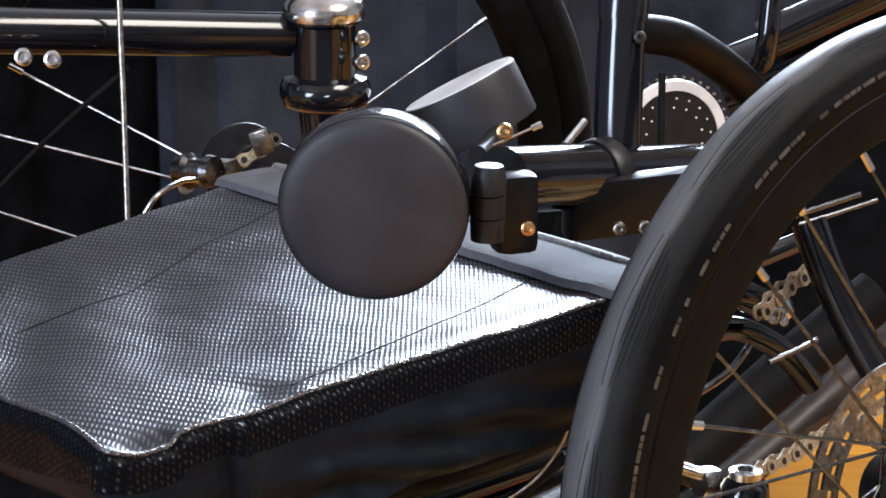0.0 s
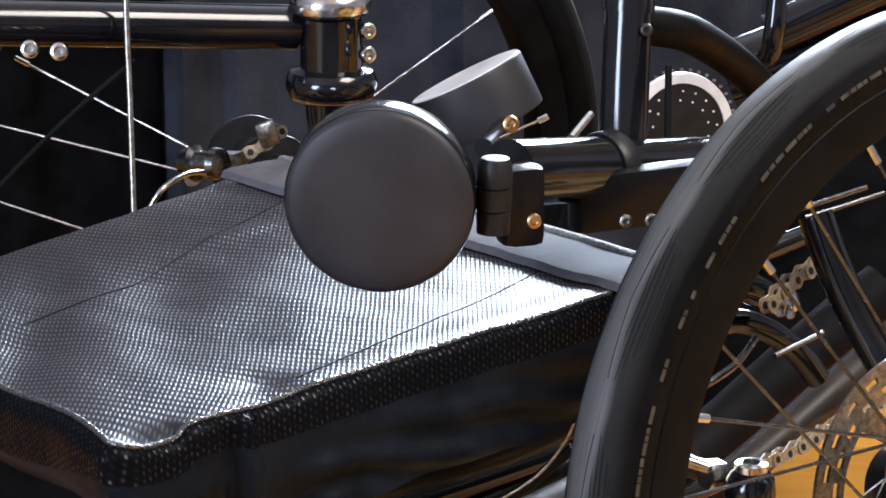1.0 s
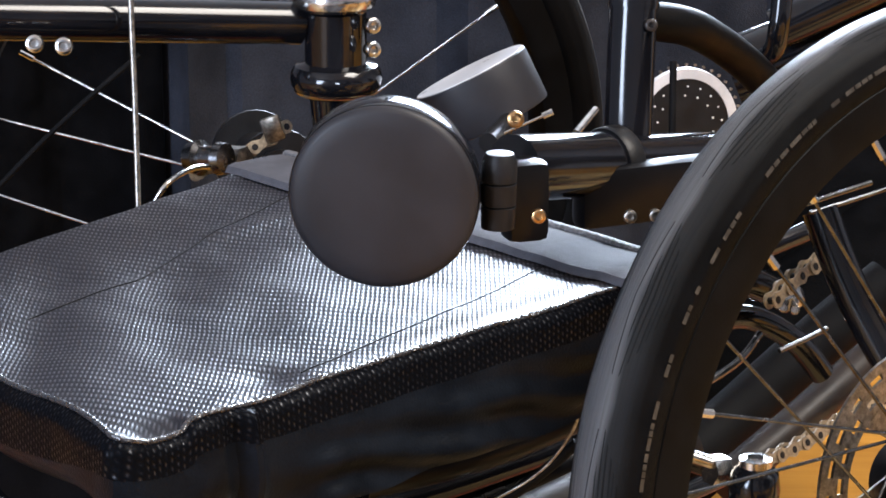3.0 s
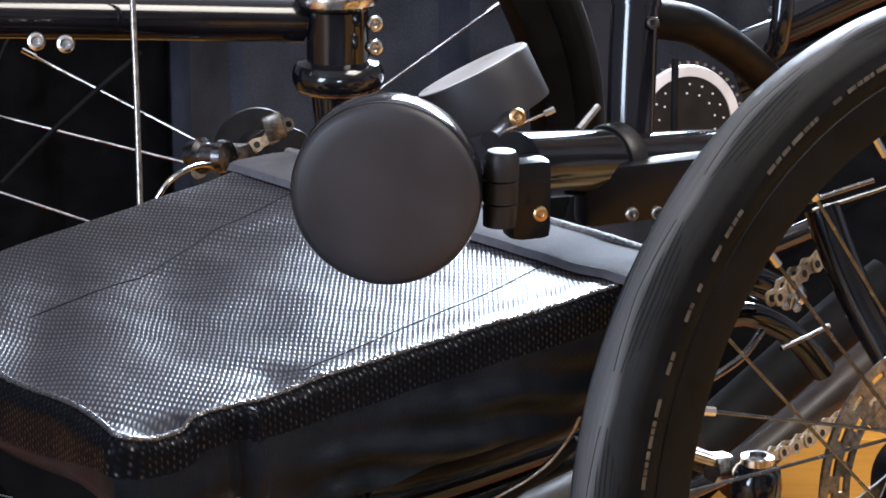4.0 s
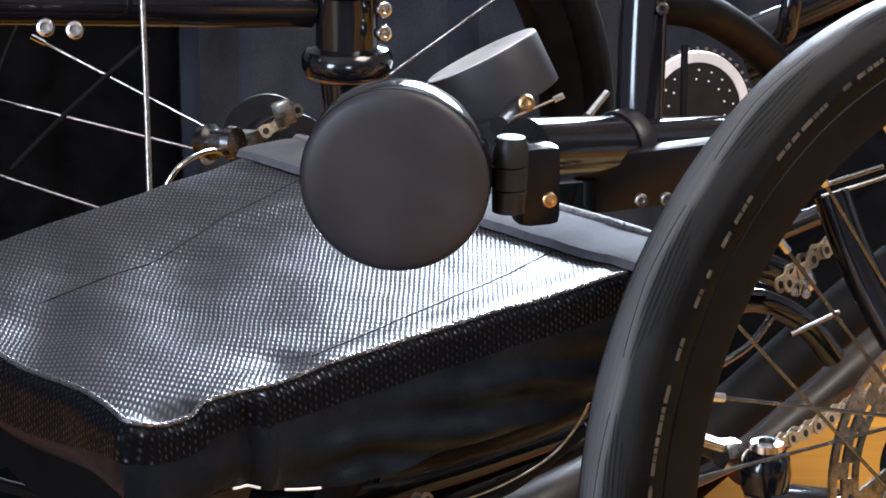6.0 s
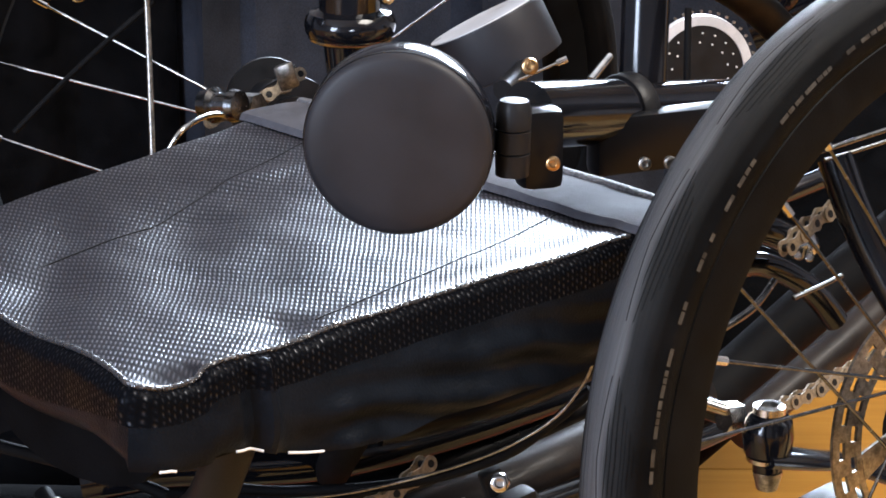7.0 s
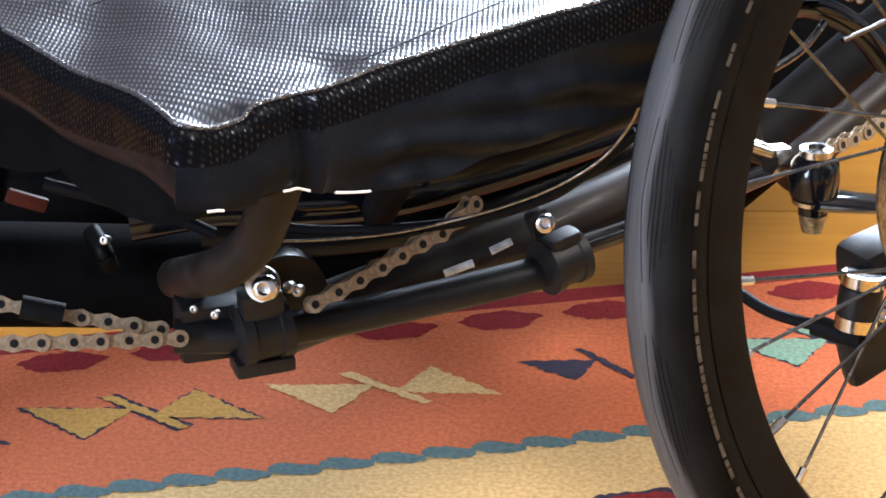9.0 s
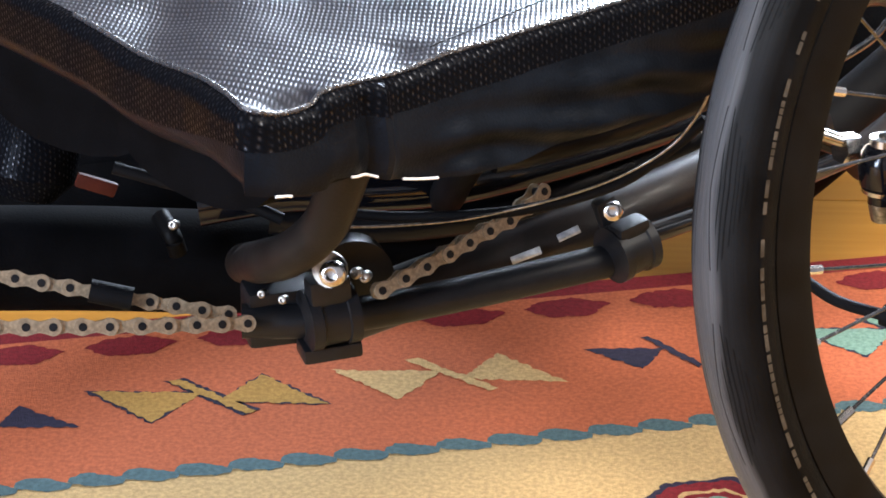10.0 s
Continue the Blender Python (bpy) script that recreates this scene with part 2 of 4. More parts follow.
    worn = calc("MULTIPLY", worn, calc("SUBTRACT", 1.0, calc("MULTIPLY", cut, 0.8)))
    dust = n.new("ShaderNodeMixRGB")
    dust.inputs[2].default_value = (0.086, 0.087, 0.092, 1)
    l.new(worn, dust.inputs["Fac"])
    l.new(b.inputs["Base Color"].links[0].from_socket, dust.inputs[1])
    l.new(dust.outputs["Color"], b.inputs["Base Color"])
    l.new(calc("ADD", calc("MULTIPLY", worn, 0.3), 0.04), b.inputs["Specular IOR Level"])
    return m


TYRE_RUBBER = tyre_material()

# ---- building blocks ----
TURN = radians(43.8)
ALONG = Vector((math.cos(TURN), math.sin(TURN), 0))      # the tricycle's long axis
ACROSS = Vector((-math.sin(TURN), math.cos(TURN), 0))


def trike(u, v, z):
    return ALONG * u + ACROSS * v + Vector((0, 0, z))


def mesh_object(name, verts, faces, mat, parent=None, label="", smooth=True, m=None):
    me = bpy.data.meshes.new(name)
    me.from_pydata([tuple(v) for v in verts], [], faces)
    me.materials.append(mat)
    if smooth:
        me.shade_smooth()
        me.set_sharp_from_angle(angle=radians(38))
    me.update()
    ob = new(name, me)
    if m is not None:
        ob.matrix_basis = m
    if parent is not None:
        ob.parent = parent
        up = Matrix.Identity(4)
        chain = parent
        while chain is not None:
            up = chain.matrix_basis if chain.parent is None else chain.parent.matrix_basis @ chain.matrix_parent_inverse @ chain.matrix_basis
            break
        ob.matrix_parent_inverse = up.inverted()
    if label:
        tagged(ob, label)
    return ob


def part(name, bm, mat, parent=None, label="", m=None, smooth=True):
    bmesh.ops.recalc_face_normals(bm, faces=bm.faces)
    me = bpy.data.meshes.new(name)
    bm.to_mesh(me)
    bm.free()
    me.materials.append(mat)
    if smooth:
        me.shade_smooth()
        me.set_sharp_from_angle(angle=radians(38))
    ob = new(name, me)
    if m is not None:
        ob.matrix_basis = m
    if parent is not None:
        ob.parent = parent
        up = parent.matrix_basis if parent.parent is None else parent.parent.matrix_basis @ parent.matrix_parent_inverse @ parent.matrix_basis
        ob.matrix_parent_inverse = up.inverted()
    if label:
        tagged(ob, label)
    return ob


def spline(points, steps=10):
    pts = [Vector(p) for p in points]
    if len(pts) == 2:
        return [pts[0].lerp(pts[1], i / steps) for i in range(steps + 1)]
    out = []
    for i in range(len(pts) - 1):
        a, b, c, d = pts[max(i - 1, 0)], pts[i], pts[i + 1], pts[min(i + 2, len(pts) - 1)]
        for k in range(steps):
            s = k / steps
            out.append(0.5 * ((2 * b) + (c - a) * s + (2 * a - 5 * b + 4 * c - d) * s * s + (3 * b - a - 3 * c + d) * s ** 3))
    out.append(pts[-1])
    return out


def sweep(bm, points, radius, sides=20, steps=10, flat=1.0, taper=None):
    """A closed tube of that radius along a smooth line through the points."""
    line = spline(points, steps)
    ref = Vector((0, 0, 1))
    rings = []
    for i, p in enumerate(line):
        d = (line[min(i + 1, len(line) - 1)] - line[max(i - 1, 0)]).normalized()
        if abs(d.dot(ref)) > 0.95:
            ref = Vector((0, 1, 0)) if abs(d.y) < 0.9 else Vector((1, 0, 0))
        side = d.cross(ref).normalized()
        up = side.cross(d).normalized()
        r = radius if taper is None else radius + (taper - radius) * i / (len(line) - 1)
        rings.append([bm.verts.new(p + side * math.cos(2 * math.pi * k / sides) * r + up * math.sin(2 * math.pi * k / sides) * r * flat) for k in range(sides)])
    for a, b in zip(rings, rings[1:]):
        for k in range(sides):
            bm.faces.new((a[k], a[(k + 1) % sides], b[(k + 1) % sides], b[k]))
    bm.faces.new(rings[0])
    bm.faces.new(rings[-1])
    return bm


def tube(name, points, radius, mat, parent=None, label="", **kw):
    return part(name, sweep(bmesh.new(), points, radius, **kw), mat, parent, label)


def lathe(bm, profile, place, axis, sides=32):
    """Revolve (along, radius) pairs round an axis through a place."""
    q = Vector((0, 0, 1)).rotation_difference(Vector(axis).normalized()).to_matrix()
    place = Vector(place)
    rings = []
    for h, r in profile:
        if r < 1e-6:
            rings.append([bm.verts.new(place + q @ Vector((0, 0, h)))])
        else:
            rings.append([bm.verts.new(place + q @ Vector((r * math.cos(2 * math.pi * k / sides), r * math.sin(2 * math.pi * k / sides), h))) for k in range(sides)])
    for a, b in zip(rings, rings[1:]):
        for k in range(sides):
            j = (k + 1) % sides
            if len(a) == 1 and len(b) > 1:
                bm.faces.new((a[0], b[j], b[k]))
            elif len(b) == 1 and len(a) > 1:
                bm.faces.new((a[k], a[j], b[0]))
            elif len(a) > 1:
                bm.faces.new((a[k], a[j], b[j], b[k]))
    for end in (rings[0], rings[-1]):
        if len(end) > 1:
            bm.faces.new(end)
    return bm


def turned(name, profile, place, axis, mat, parent=None, label="", sides=32):
    return part(name, lathe(bmesh.new(), profile, place, axis, sides), mat, parent, label)


def bolt(place, axis, r, parent, mat=None, name="bolt", label=""):
    """A round-headed hex-socket screw."""
    return turned(name, [(-0.004, r * 0.8), (0, r), (r * 0.5, r), (r * 0.75, r * 0.9), (r * 0.85, r * 0.7), (r * 0.85, r * 0.48), (r * 0.35, r * 0.4), (r * 0.3, 0)], place, axis, mat or STEEL, parent, label, 18)


def block(bm, size, m, bevel=0.0015):
    made = bmesh.ops.create_cube(bm, size=1.0, matrix=m @ Matrix.Diagonal((*size, 1)))
    if bevel:
        es = list({e for v in made["verts"] for e in v.link_edges})
        bmesh.ops.bevel(bm, geom=es, offset=bevel, segments=2, affect="EDGES", profile=0.6)
    return bm


def facing(place, axis, up=(0, 0, 1)):
    """A frame whose local x runs along axis."""
    x = Vector(axis).normalized()
    y = Vector(up).cross(x).normalized()
    z = x.cross(y)
    return Matrix.Translation(place) @ Matrix((x, y, z)).transposed().to_4x4()


# ---- room ----
floor_base = part("floor", block(bmesh.new(), (7.0, 6.4, 0.05), pose(0, 1.2, -0.047), 0), WOOD, smooth=False)
tagged(floor_base, "warm oiled wooden floorboards", "floor", kind="structure")


def wall(name, size, place, label):
    return tagged(part(name, block(bmesh.new(), size, pose(*place), 0), PLASTER, smooth=False), label, "wall", kind="structure")


wall("wall_south", (7.0, 0.12, 2.5), (0, -2.06, 1.23), "plain warm plaster wall")
wall("wall_west", (0.12, 6.4, 2.5), (-3.56, 1.2, 1.23), "plain warm plaster wall")
wall("wall_east", (0.12, 6.4, 2.5), (3.56, 1.2, 1.23), "plain warm plaster wall")
bm = bmesh.new()
block(bm, (3.3, 0.12, 2.5), pose(-1.85, 4.26, 1.23), 0)
block(bm, (1.9, 0.12, 2.5), pose(2.55, 4.26, 1.23), 0)
block(bm, (1.8, 0.12, 1.0), pose(0.7, 4.26, 0.48), 0)
block(bm, (1.8, 0.12, 0.66), pose(0.7, 4.26, 2.15), 0)
tagged(part("wall_north", bm, PLASTER, smooth=False), "plain plaster wall with a window opening", "wall", kind="structure")
tagged(part("ceiling", block(bmesh.new(), (7.0, 6.4, 0.08), pose(0, 1.2, 2.52), 0), CEILING, smooth=False), "plain white ceiling", "ceiling", kind="structure")
win = part("window_1", sweep(bmesh.new(), [(-0.2, 4.26, 0.98), (1.6, 4.26, 0.98)], 0.02, 8), WINDOW_PAINT)
tagged(win, "white painted window in the plaster wall", "window", kind="structure")
for a, b in (((-0.17, 4.26, 0.98), (-0.17, 4.26, 1.83)), ((1.57, 4.26, 0.98), (1.57, 4.26, 1.83)), ((0.7, 4.26, 0.98), (0.7, 4.26, 1.83)), ((-0.2, 4.26, 1.82), (1.6, 4.26, 1.82))):
    tube("window_frame", [a, b], 0.024, WINDOW_PAINT, win, sides=8)

door = part("door_1", block(bmesh.new(), (1.8, 0.05, 0.08), pose(-2.35, -1.96, 1.96), 0.004), WINDOW_PAINT)
tagged(door, "white glazed double door in the plaster wall", "door", kind="structure")
for x in (-3.22, -2.35, -1.48):
    part("door_frame", block(bmesh.new(), (0.06, 0.05, 1.92), pose(x, -1.96, 0.96), 0.004), WINDOW_PAINT, door)
# unseen disc added to stand over the rug's fill light
lamp = turned("fill_light_disc", [(0.0, 0.0), (0.0, 0.92), (0.02, 0.95), (0.06, 0.95), (0.09, 0.1), (0.09, 0.0)], (1.45, 0.35, 2.385), (0, 0, 1), WINDOW_PAINT)
tagged(lamp, "unseen white disc added above the rug fill light", "ceiling light")

# rug, woven in bands that run obliquely to the view
S_DIR, N_DIR = Vector((0.972, 0.236, 0)), Vector((-0.236, 0.972, 0))
RUG_Z = 0.009


def rug_at(s, n, z=RUG_Z):
    return (S_DIR * s + N_DIR * n) * 1.032 + Vector((0, 0, z))


def rug_sheet(name, s0, s1, n0, n1, mat, parent, cell=0.012, label=""):
    ns, nn = max(2, int((s1 - s0) / cell)), max(2, int((n1 - n0) / cell))
    verts, faces = [], []
    for j in range(nn + 1):
        for i in range(ns + 1):
            s, n = s0 + (s1 - s0) * i / ns, n0 + (n1 - n0) * j / nn
            verts.append(rug_at(s, n, RUG_Z))
    for j in range(nn):
        for i in range(ns):
            a = j * (ns + 1) + i
            faces.append((a, a + 1, a + ns + 2, a + ns + 1))
    return mesh_object(name, verts, faces, mat, parent, label)


rug = part("rug", block(bmesh.new(), (2.6, 0.60, 0.006), Matrix.Translation(rug_at(0.1, 1.0, 0.0035)) @ pose(0, 0, 0, 0, 0, 13.65), 0.001), PILE_RED)
tagged(rug, "hand-knotted wool rug in orange, cream and crimson", "rug")
rug_sheet("edge_band", -1.19, 1.39, 1.27, 1.288, PILE_RED, rug, 0.006, "crimson pile edge")
rug_sheet("border_band", -1.19, 1.39, 1.0945, 1.27, PILE_ORANGE, rug, 0.006, "orange pile border")
rug_sheet("field", -1.19, 1.39, 0.72, 1.0945, PILE_CREAM, rug, 0.02, "cream pile field")


def knotted(name, outline, mat, lift=0.0005):
    """A motif whose outline steps from knot to knot."""
    pts = []
    for (s0, n0), (s1, n1) in zip(outline, outline[1:] + outline[:1]):
        count = max(1, int(math.hypot(s1 - s0, n1 - n0) / 0.0028))
        for k in range(count):
            f = k / count
            w = 0.0012 if k else 0.0005
            pts.append((s0 + (s1 - s0) * f + random.uniform(-w, w), n0 + (n1 - n0) * f + random.uniform(-w, w)))
    bm = bmesh.new()
    bm.faces.new([bm.verts.new(rug_at(s, n, RUG_Z + lift)) for s, n in pts])
    bmesh.ops.triangulate(bm, faces=bm.faces)
    bm.verts.ensure_lookup_table()
    return part(name, bm, mat, rug, smooth=False)


def bowtie(s, n, mat):
    if mat is PILE_NAVY:
        knotted("motif", [(s - 0.052, n + 0.019), (s - 0.002, n + 0.010), (s - 0.022, n - 0.014)], mat)
        knotted("motif_bar", [(s - 0.013, n + 0.026), (s - 0.008, n + 0.027), (s + 0.016, n - 0.016), (s + 0.011, n - 0.019)], PILE_NAVY, 0.0007)
        knotted("motif", [(s + 0.066, n - 0.021), (s + 0.018, n - 0.012), (s + 0.032, n + 0.012)], mat)
        return
    _bowtie(s, n, mat)


def _bowtie(s, n, mat):
    """Two triangles point to point, with a small crossed bar between them."""
    if mat is not PILE_SAND:
        knotted("motif_outline", [(s - 0.0725, n + 0.0225), (s - 0.003, n + 0.0085), (s - 0.036, n - 0.0253)], PILE_NAVY, 0.0003)
        knotted("motif_outline", [(s + 0.0695, n - 0.0225), (s + 0.003, n - 0.0065), (s + 0.032, n + 0.0253)], PILE_NAVY, 0.0003)
    knotted("motif", [(s - 0.069, n + 0.021), (s - 0.004, n + 0.007), (s - 0.036, n - 0.023)], mat)
    knotted("motif", [(s + 0.066, n - 0.021), (s + 0.004, n - 0.005), (s + 0.032, n + 0.023)], mat)
    knotted("motif_bar", [(s - 0.024, n + 0.025), (s - 0.016, n + 0.026), (s + 0.024, n - 0.021), (s + 0.018, n - 0.023)], mat, 0.0007)
    if mat is not PILE_SAND:
        knotted("motif_outline", [(s - 0.026, n + 0.026), (s - 0.014, n + 0.028), (s + 0.027, n - 0.020), (s + 0.016, n - 0.025)], PILE_NAVY, 0.0003)


for i in range(-5, 8):
    bowtie((0.067 if i != 2 else 0.060) + i * 0.142, 1.176, {0: PILE_GOLD, 1: PILE_SAND, 2: PILE_NAVY, 3: PILE_TEAL, -1: PILE_NAVY, -2: PILE_SAND, -3: PILE_GOLD}.get(i, PILE_GOLD))
for i in range(-40, 38):
    s = 0.143 + i * 0.029
    n = 1.0930
    knotted("scallop", [(s - 0.0158, n + 0.001), (s - 0.0145, n + 0.0055), (s - 0.009, n + 0.0085), (s - 0.001, n + 0.0075), (s + 0.007, n + 0.004), (s + 0.0158, n - 0.001), (s + 0.0140, n - 0.006), (s + 0.006, n - 0.0075), (s - 0.004, n - 0.0055), (s - 0.0125, n - 0.0025)], PILE_BLUE, 0.0005 + 0.00015 * (i % 2))
for i in range(-17, 20):
    s = 0.024 + i * 0.068
    knotted("leaf", [(s - 0.027, 1.254), (s - 0.016, 1.263), (s + 0.006, 1.266), (s + 0.029, 1.253), (s + 0.012, 1.239), (s - 0.014, 1.241)], PILE_RED)

# lozenges on the cream field
for i in range(-3, 4):
    s, n = 0.318 + i * 0.21, 1.002
    for k, mat in ((1.0, PILE_NAVY), (0.88, PILE_RED), (0.6, PILE_SAND), (0.5, PILE_RED), (0.34, PILE_TEAL)):
        lift = 0.0005 + 0.0002 * (1 - k)
        knotted("lozenge", [(s - 0.036 * k, n + 0.012 * k), (s - 0.02 * k, n + 0.028 * k), (s + 0.02 * k, n + 0.028 * k), (s + 0.036 * k, n + 0.012 * k), (s + 0.036 * k, n - 0.012 * k), (s + 0.02 * k, n - 0.028 * k), (s - 0.02 * k, n - 0.028 * k), (s - 0.036 * k, n - 0.012 * k)], mat, lift)

# low cloth-covered block standing in for the dark background
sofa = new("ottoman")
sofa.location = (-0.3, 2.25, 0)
tagged(sofa, "long low block under dark pleated cloth, standing in for the background", "ottoman")


def skirt(name, start, end, count, out, mat, label):
    verts, faces = [], []
    for i in range(count + 1):
        x = start + (end - start) * i / count
        fold = 0.018 * math.sin(x * 23) + 0.05 * math.exp(-((x + 0.225) / 0.014) ** 2) + 0.006 * math.sin(x * 61) + 0.004 * math.sin(x * 130)
        for z in (0.02, 0.2, 0.42):
            verts.append((x, 2.0 + 0.10 * x - fold * (1.15 - z) - out, z))
    for i in range(count):
        for k in range(2):
            a = i * 3 + k
            faces.append((a, a + 3, a + 4, a + 1))
    mesh_object(name, verts, faces, mat, sofa, label)


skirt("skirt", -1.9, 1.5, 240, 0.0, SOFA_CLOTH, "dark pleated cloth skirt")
# black sheet added to darken the skirt's left part
skirt("dark_sheet", -1.7, -0.256, 120, 0.012, DEEP_BLACK, "black sheet added over the left of the skirt")
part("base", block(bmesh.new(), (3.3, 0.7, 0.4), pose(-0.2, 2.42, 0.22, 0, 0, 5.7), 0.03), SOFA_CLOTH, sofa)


# ---- tricycle ----
trike_root = new("recumbent_tricycle")
trike_root.location = trike(0.74, 0.81, 0)
tagged(trike_root, "black recumbent tricycle with mesh seat parked on a patterned rug", "tricycle")


def wheel(m, steer_label, phase, rotor_side, n):
    """A spoked wheel: x along its travel, y its axle."""
    R, w = 0.2395, 0.0185
    rings = 192

    def revolve(name, profile, mat, parent, label=""):
        verts, faces, k = [], [], len(profile)
        for i in range(rings):
            a = 2 * math.pi * i / rings
            verts += [(math.cos(a) * r, y, math.sin(a) * r) for y, r in profile]
        for i in range(rings):
            for j in range(k):
                faces.append((i * k + j, i * k + (j + 1) % k, (i + 1) % rings * k + (j + 1) % k, (i + 1) % rings * k + j))
        return mesh_object(name, [m @ Vector(v) for v in verts], faces, mat, parent, label)

    rim = revolve("wheel", [(-0.0150, 0.2132), (-0.0164, 0.2118), (-0.0162, 0.1975), (-0.0148, 0.1925), (-0.009, 0.1895), (0.009, 0.1895), (0.0148, 0.1925), (0.0162, 0.1975), (0.0164, 0.2118), (0.0150, 0.2132)], RIM_BLACK, trike_root, steer_label)
    prof = []
    for i in range(33):
        a = math.pi * (-0.5 + i / 32) * 1.26
        y, r = w * math.sin(a), R - 0.0185 + 0.0185 * math.cos(a)
        prof.append((y, r))
    for side in (5, 27):
        y, r = prof[side]
        prof[side] = (y * 0.97, r - 0.0006)
    for g in (10, 22):
        y, r = prof[g]
        prof[g] = (y, r - 0.0007)
    prof += [(0.009, 0.2045), (-0.009, 0.2045)]
    tyre = revolve("tyre", prof, TYRE_RUBBER, rim, "worn grey-black rubber tyre with printed sidewall")
    layer, k = tyre.data.uv_layers.new(name="UVMap"), len(prof)
    for poly in tyre.data.polygons:
        for li in poly.loop_indices:
            vi = tyre.data.loops[li].vertex_index
            turn_at = vi // k if not (poly.index // k == rings - 1 and vi // k == 0) else rings
            layer.data[li].uv = (2 * math.pi * turn_at / rings * R, math.pi * (-0.5 + (vi % k) / 32) * 1.26)
    # worn print on the near sidewall, as plain bars
    rnd = random.Random(4)
    a = 0.0
    while rotor_side and a < 2 * math.pi:
        step = rnd.choice((0.014, 0.02, 0.03, 0.042))
        if rnd.random() < 0.85:
            bm = bmesh.new()
            cols = []
            for i in range(5):
                t = a + step * 0.82 * i / 4
                cols.append([bm.verts.new(m @ Vector((math.cos(t) * r, y, math.sin(t) * r))) for r, y in ((0.2226, -w * 0.998 - 0.0004), (0.2206, -w * 1.0 - 0.0004))])
            for p, q in zip(cols, cols[1:]):
                bm.faces.new((p[0], q[0], q[1], p[1]))
            part("sidewall_print", bm, LETTER, tyre)
        a += step
    hub = part("hub", lathe(bmesh.new(), [(-0.034, 0.008), (-0.034, 0.016), (-0.03, 0.016), (-0.03, 0.029), (-0.027, 0.029), (-0.025, 0.015), (0.025, 0.015), (0.027, 0.029), (0.03, 0.029), (0.03, 0.02), (0.05, 0.02), (0.05, 0.008)], m.translation, m.to_3x3() @ Vector((0, 1, 0)), 28), BLACK_PLASTIC, rim, "black machined hub")
    for i in range(n):
        a = phase + 2 * math.pi * i / n
        side = -1 if i % 2 else 1
        turn = (-1 if ((i + 1) // 2) % 2 else 1) * 1.2
        rim_end = Vector((math.cos(a) * 0.1905, side * 0.003, math.sin(a) * 0.1905))
        hub_end = Vector((math.cos(a + turn) * 0.028, side * 0.0285, math.sin(a + turn) * 0.028))
        d = (hub_end - rim_end).normalized()
        tube("spoke", [m @ rim_end, m @ hub_end], 0.0009, SPOKE_STEEL, rim, sides=8, steps=2)
        tube("nipple", [m @ (rim_end - d * 0.002), m @ (rim_end + d * 0.0125)], 0.0021, STEEL, rim, sides=8, steps=2)
    if rotor_side:
        bm = bmesh.new()
        y0, count = 0.032 * rotor_side, 96
        radii = (0.0515, 0.0547, 0.0586, 0.0621, 0.0656, 0.0700)
        grid = [[bm.verts.new(m @ Vector((math.cos(2 * math.pi * i / count) * r, y0, math.sin(2 * math.pi * i / count) * r))) for r in radii] for i in range(count)]
        for i in range(count):
            for k in range(5):
                if (k == 1 and i % 4 < 2) or (k == 3 and (i + 2) % 4 < 2):
                    continue
                p, q = grid[i], grid[(i + 1) % count]
                bm.faces.new((p[k], p[k + 1], q[k + 1], q[k]))
        for i in range(6):
            ends = [grid[i * 16], grid[i * 16 + 4]]
            c0, c1 = (m @ Vector((math.cos(2 * math.pi * (i * 16 - 10 + d) / count) * 0.02, y0, math.sin(2 * math.pi * (i * 16 - 10 + d) / count) * 0.02)) for d in (0, 8))
            bm.faces.new((ends[0][0], ends[1][0], bm.verts.new(c1), bm.verts.new(c0)))
        out = bmesh.ops.extrude_face_region(bm, geom=list(bm.faces))
        shift = m.to_3x3() @ Vector((0, 0.0018, 0))
        for g in out["geom"]:
            if isinstance(g, bmesh.types.BMVert):
                g.co += shift
        part("brake_rotor", bm, DULL_STEEL, rim, "drilled steel brake rotor", smooth=False)
    return rim


NEAR_HUB = (0.2479, 1.0093, 0.2376)
FAR_HUB = (-0.1237, 1.4496, 0.2898)
wheel(Matrix.Translation(NEAR_HUB) @ pose(0, 0, 0, 0, 0, 34.9) @ pose(0, 0, 0, -8.3, 0, 0), "black spoked wheel beside the seat", 0.0, 1, 30)
far_wheel = wheel(Matrix.Translation(FAR_HUB) @ pose(0, 0, 0, 0, 0, 20), "black spoked wheel behind the seat", radians(8), 0, 0)


# seat: woven cloth stretched over side rails
U0, U1, V0, V1, SEAT_Z = 0.466, 0.745, 0.668, 0.955, 0.345


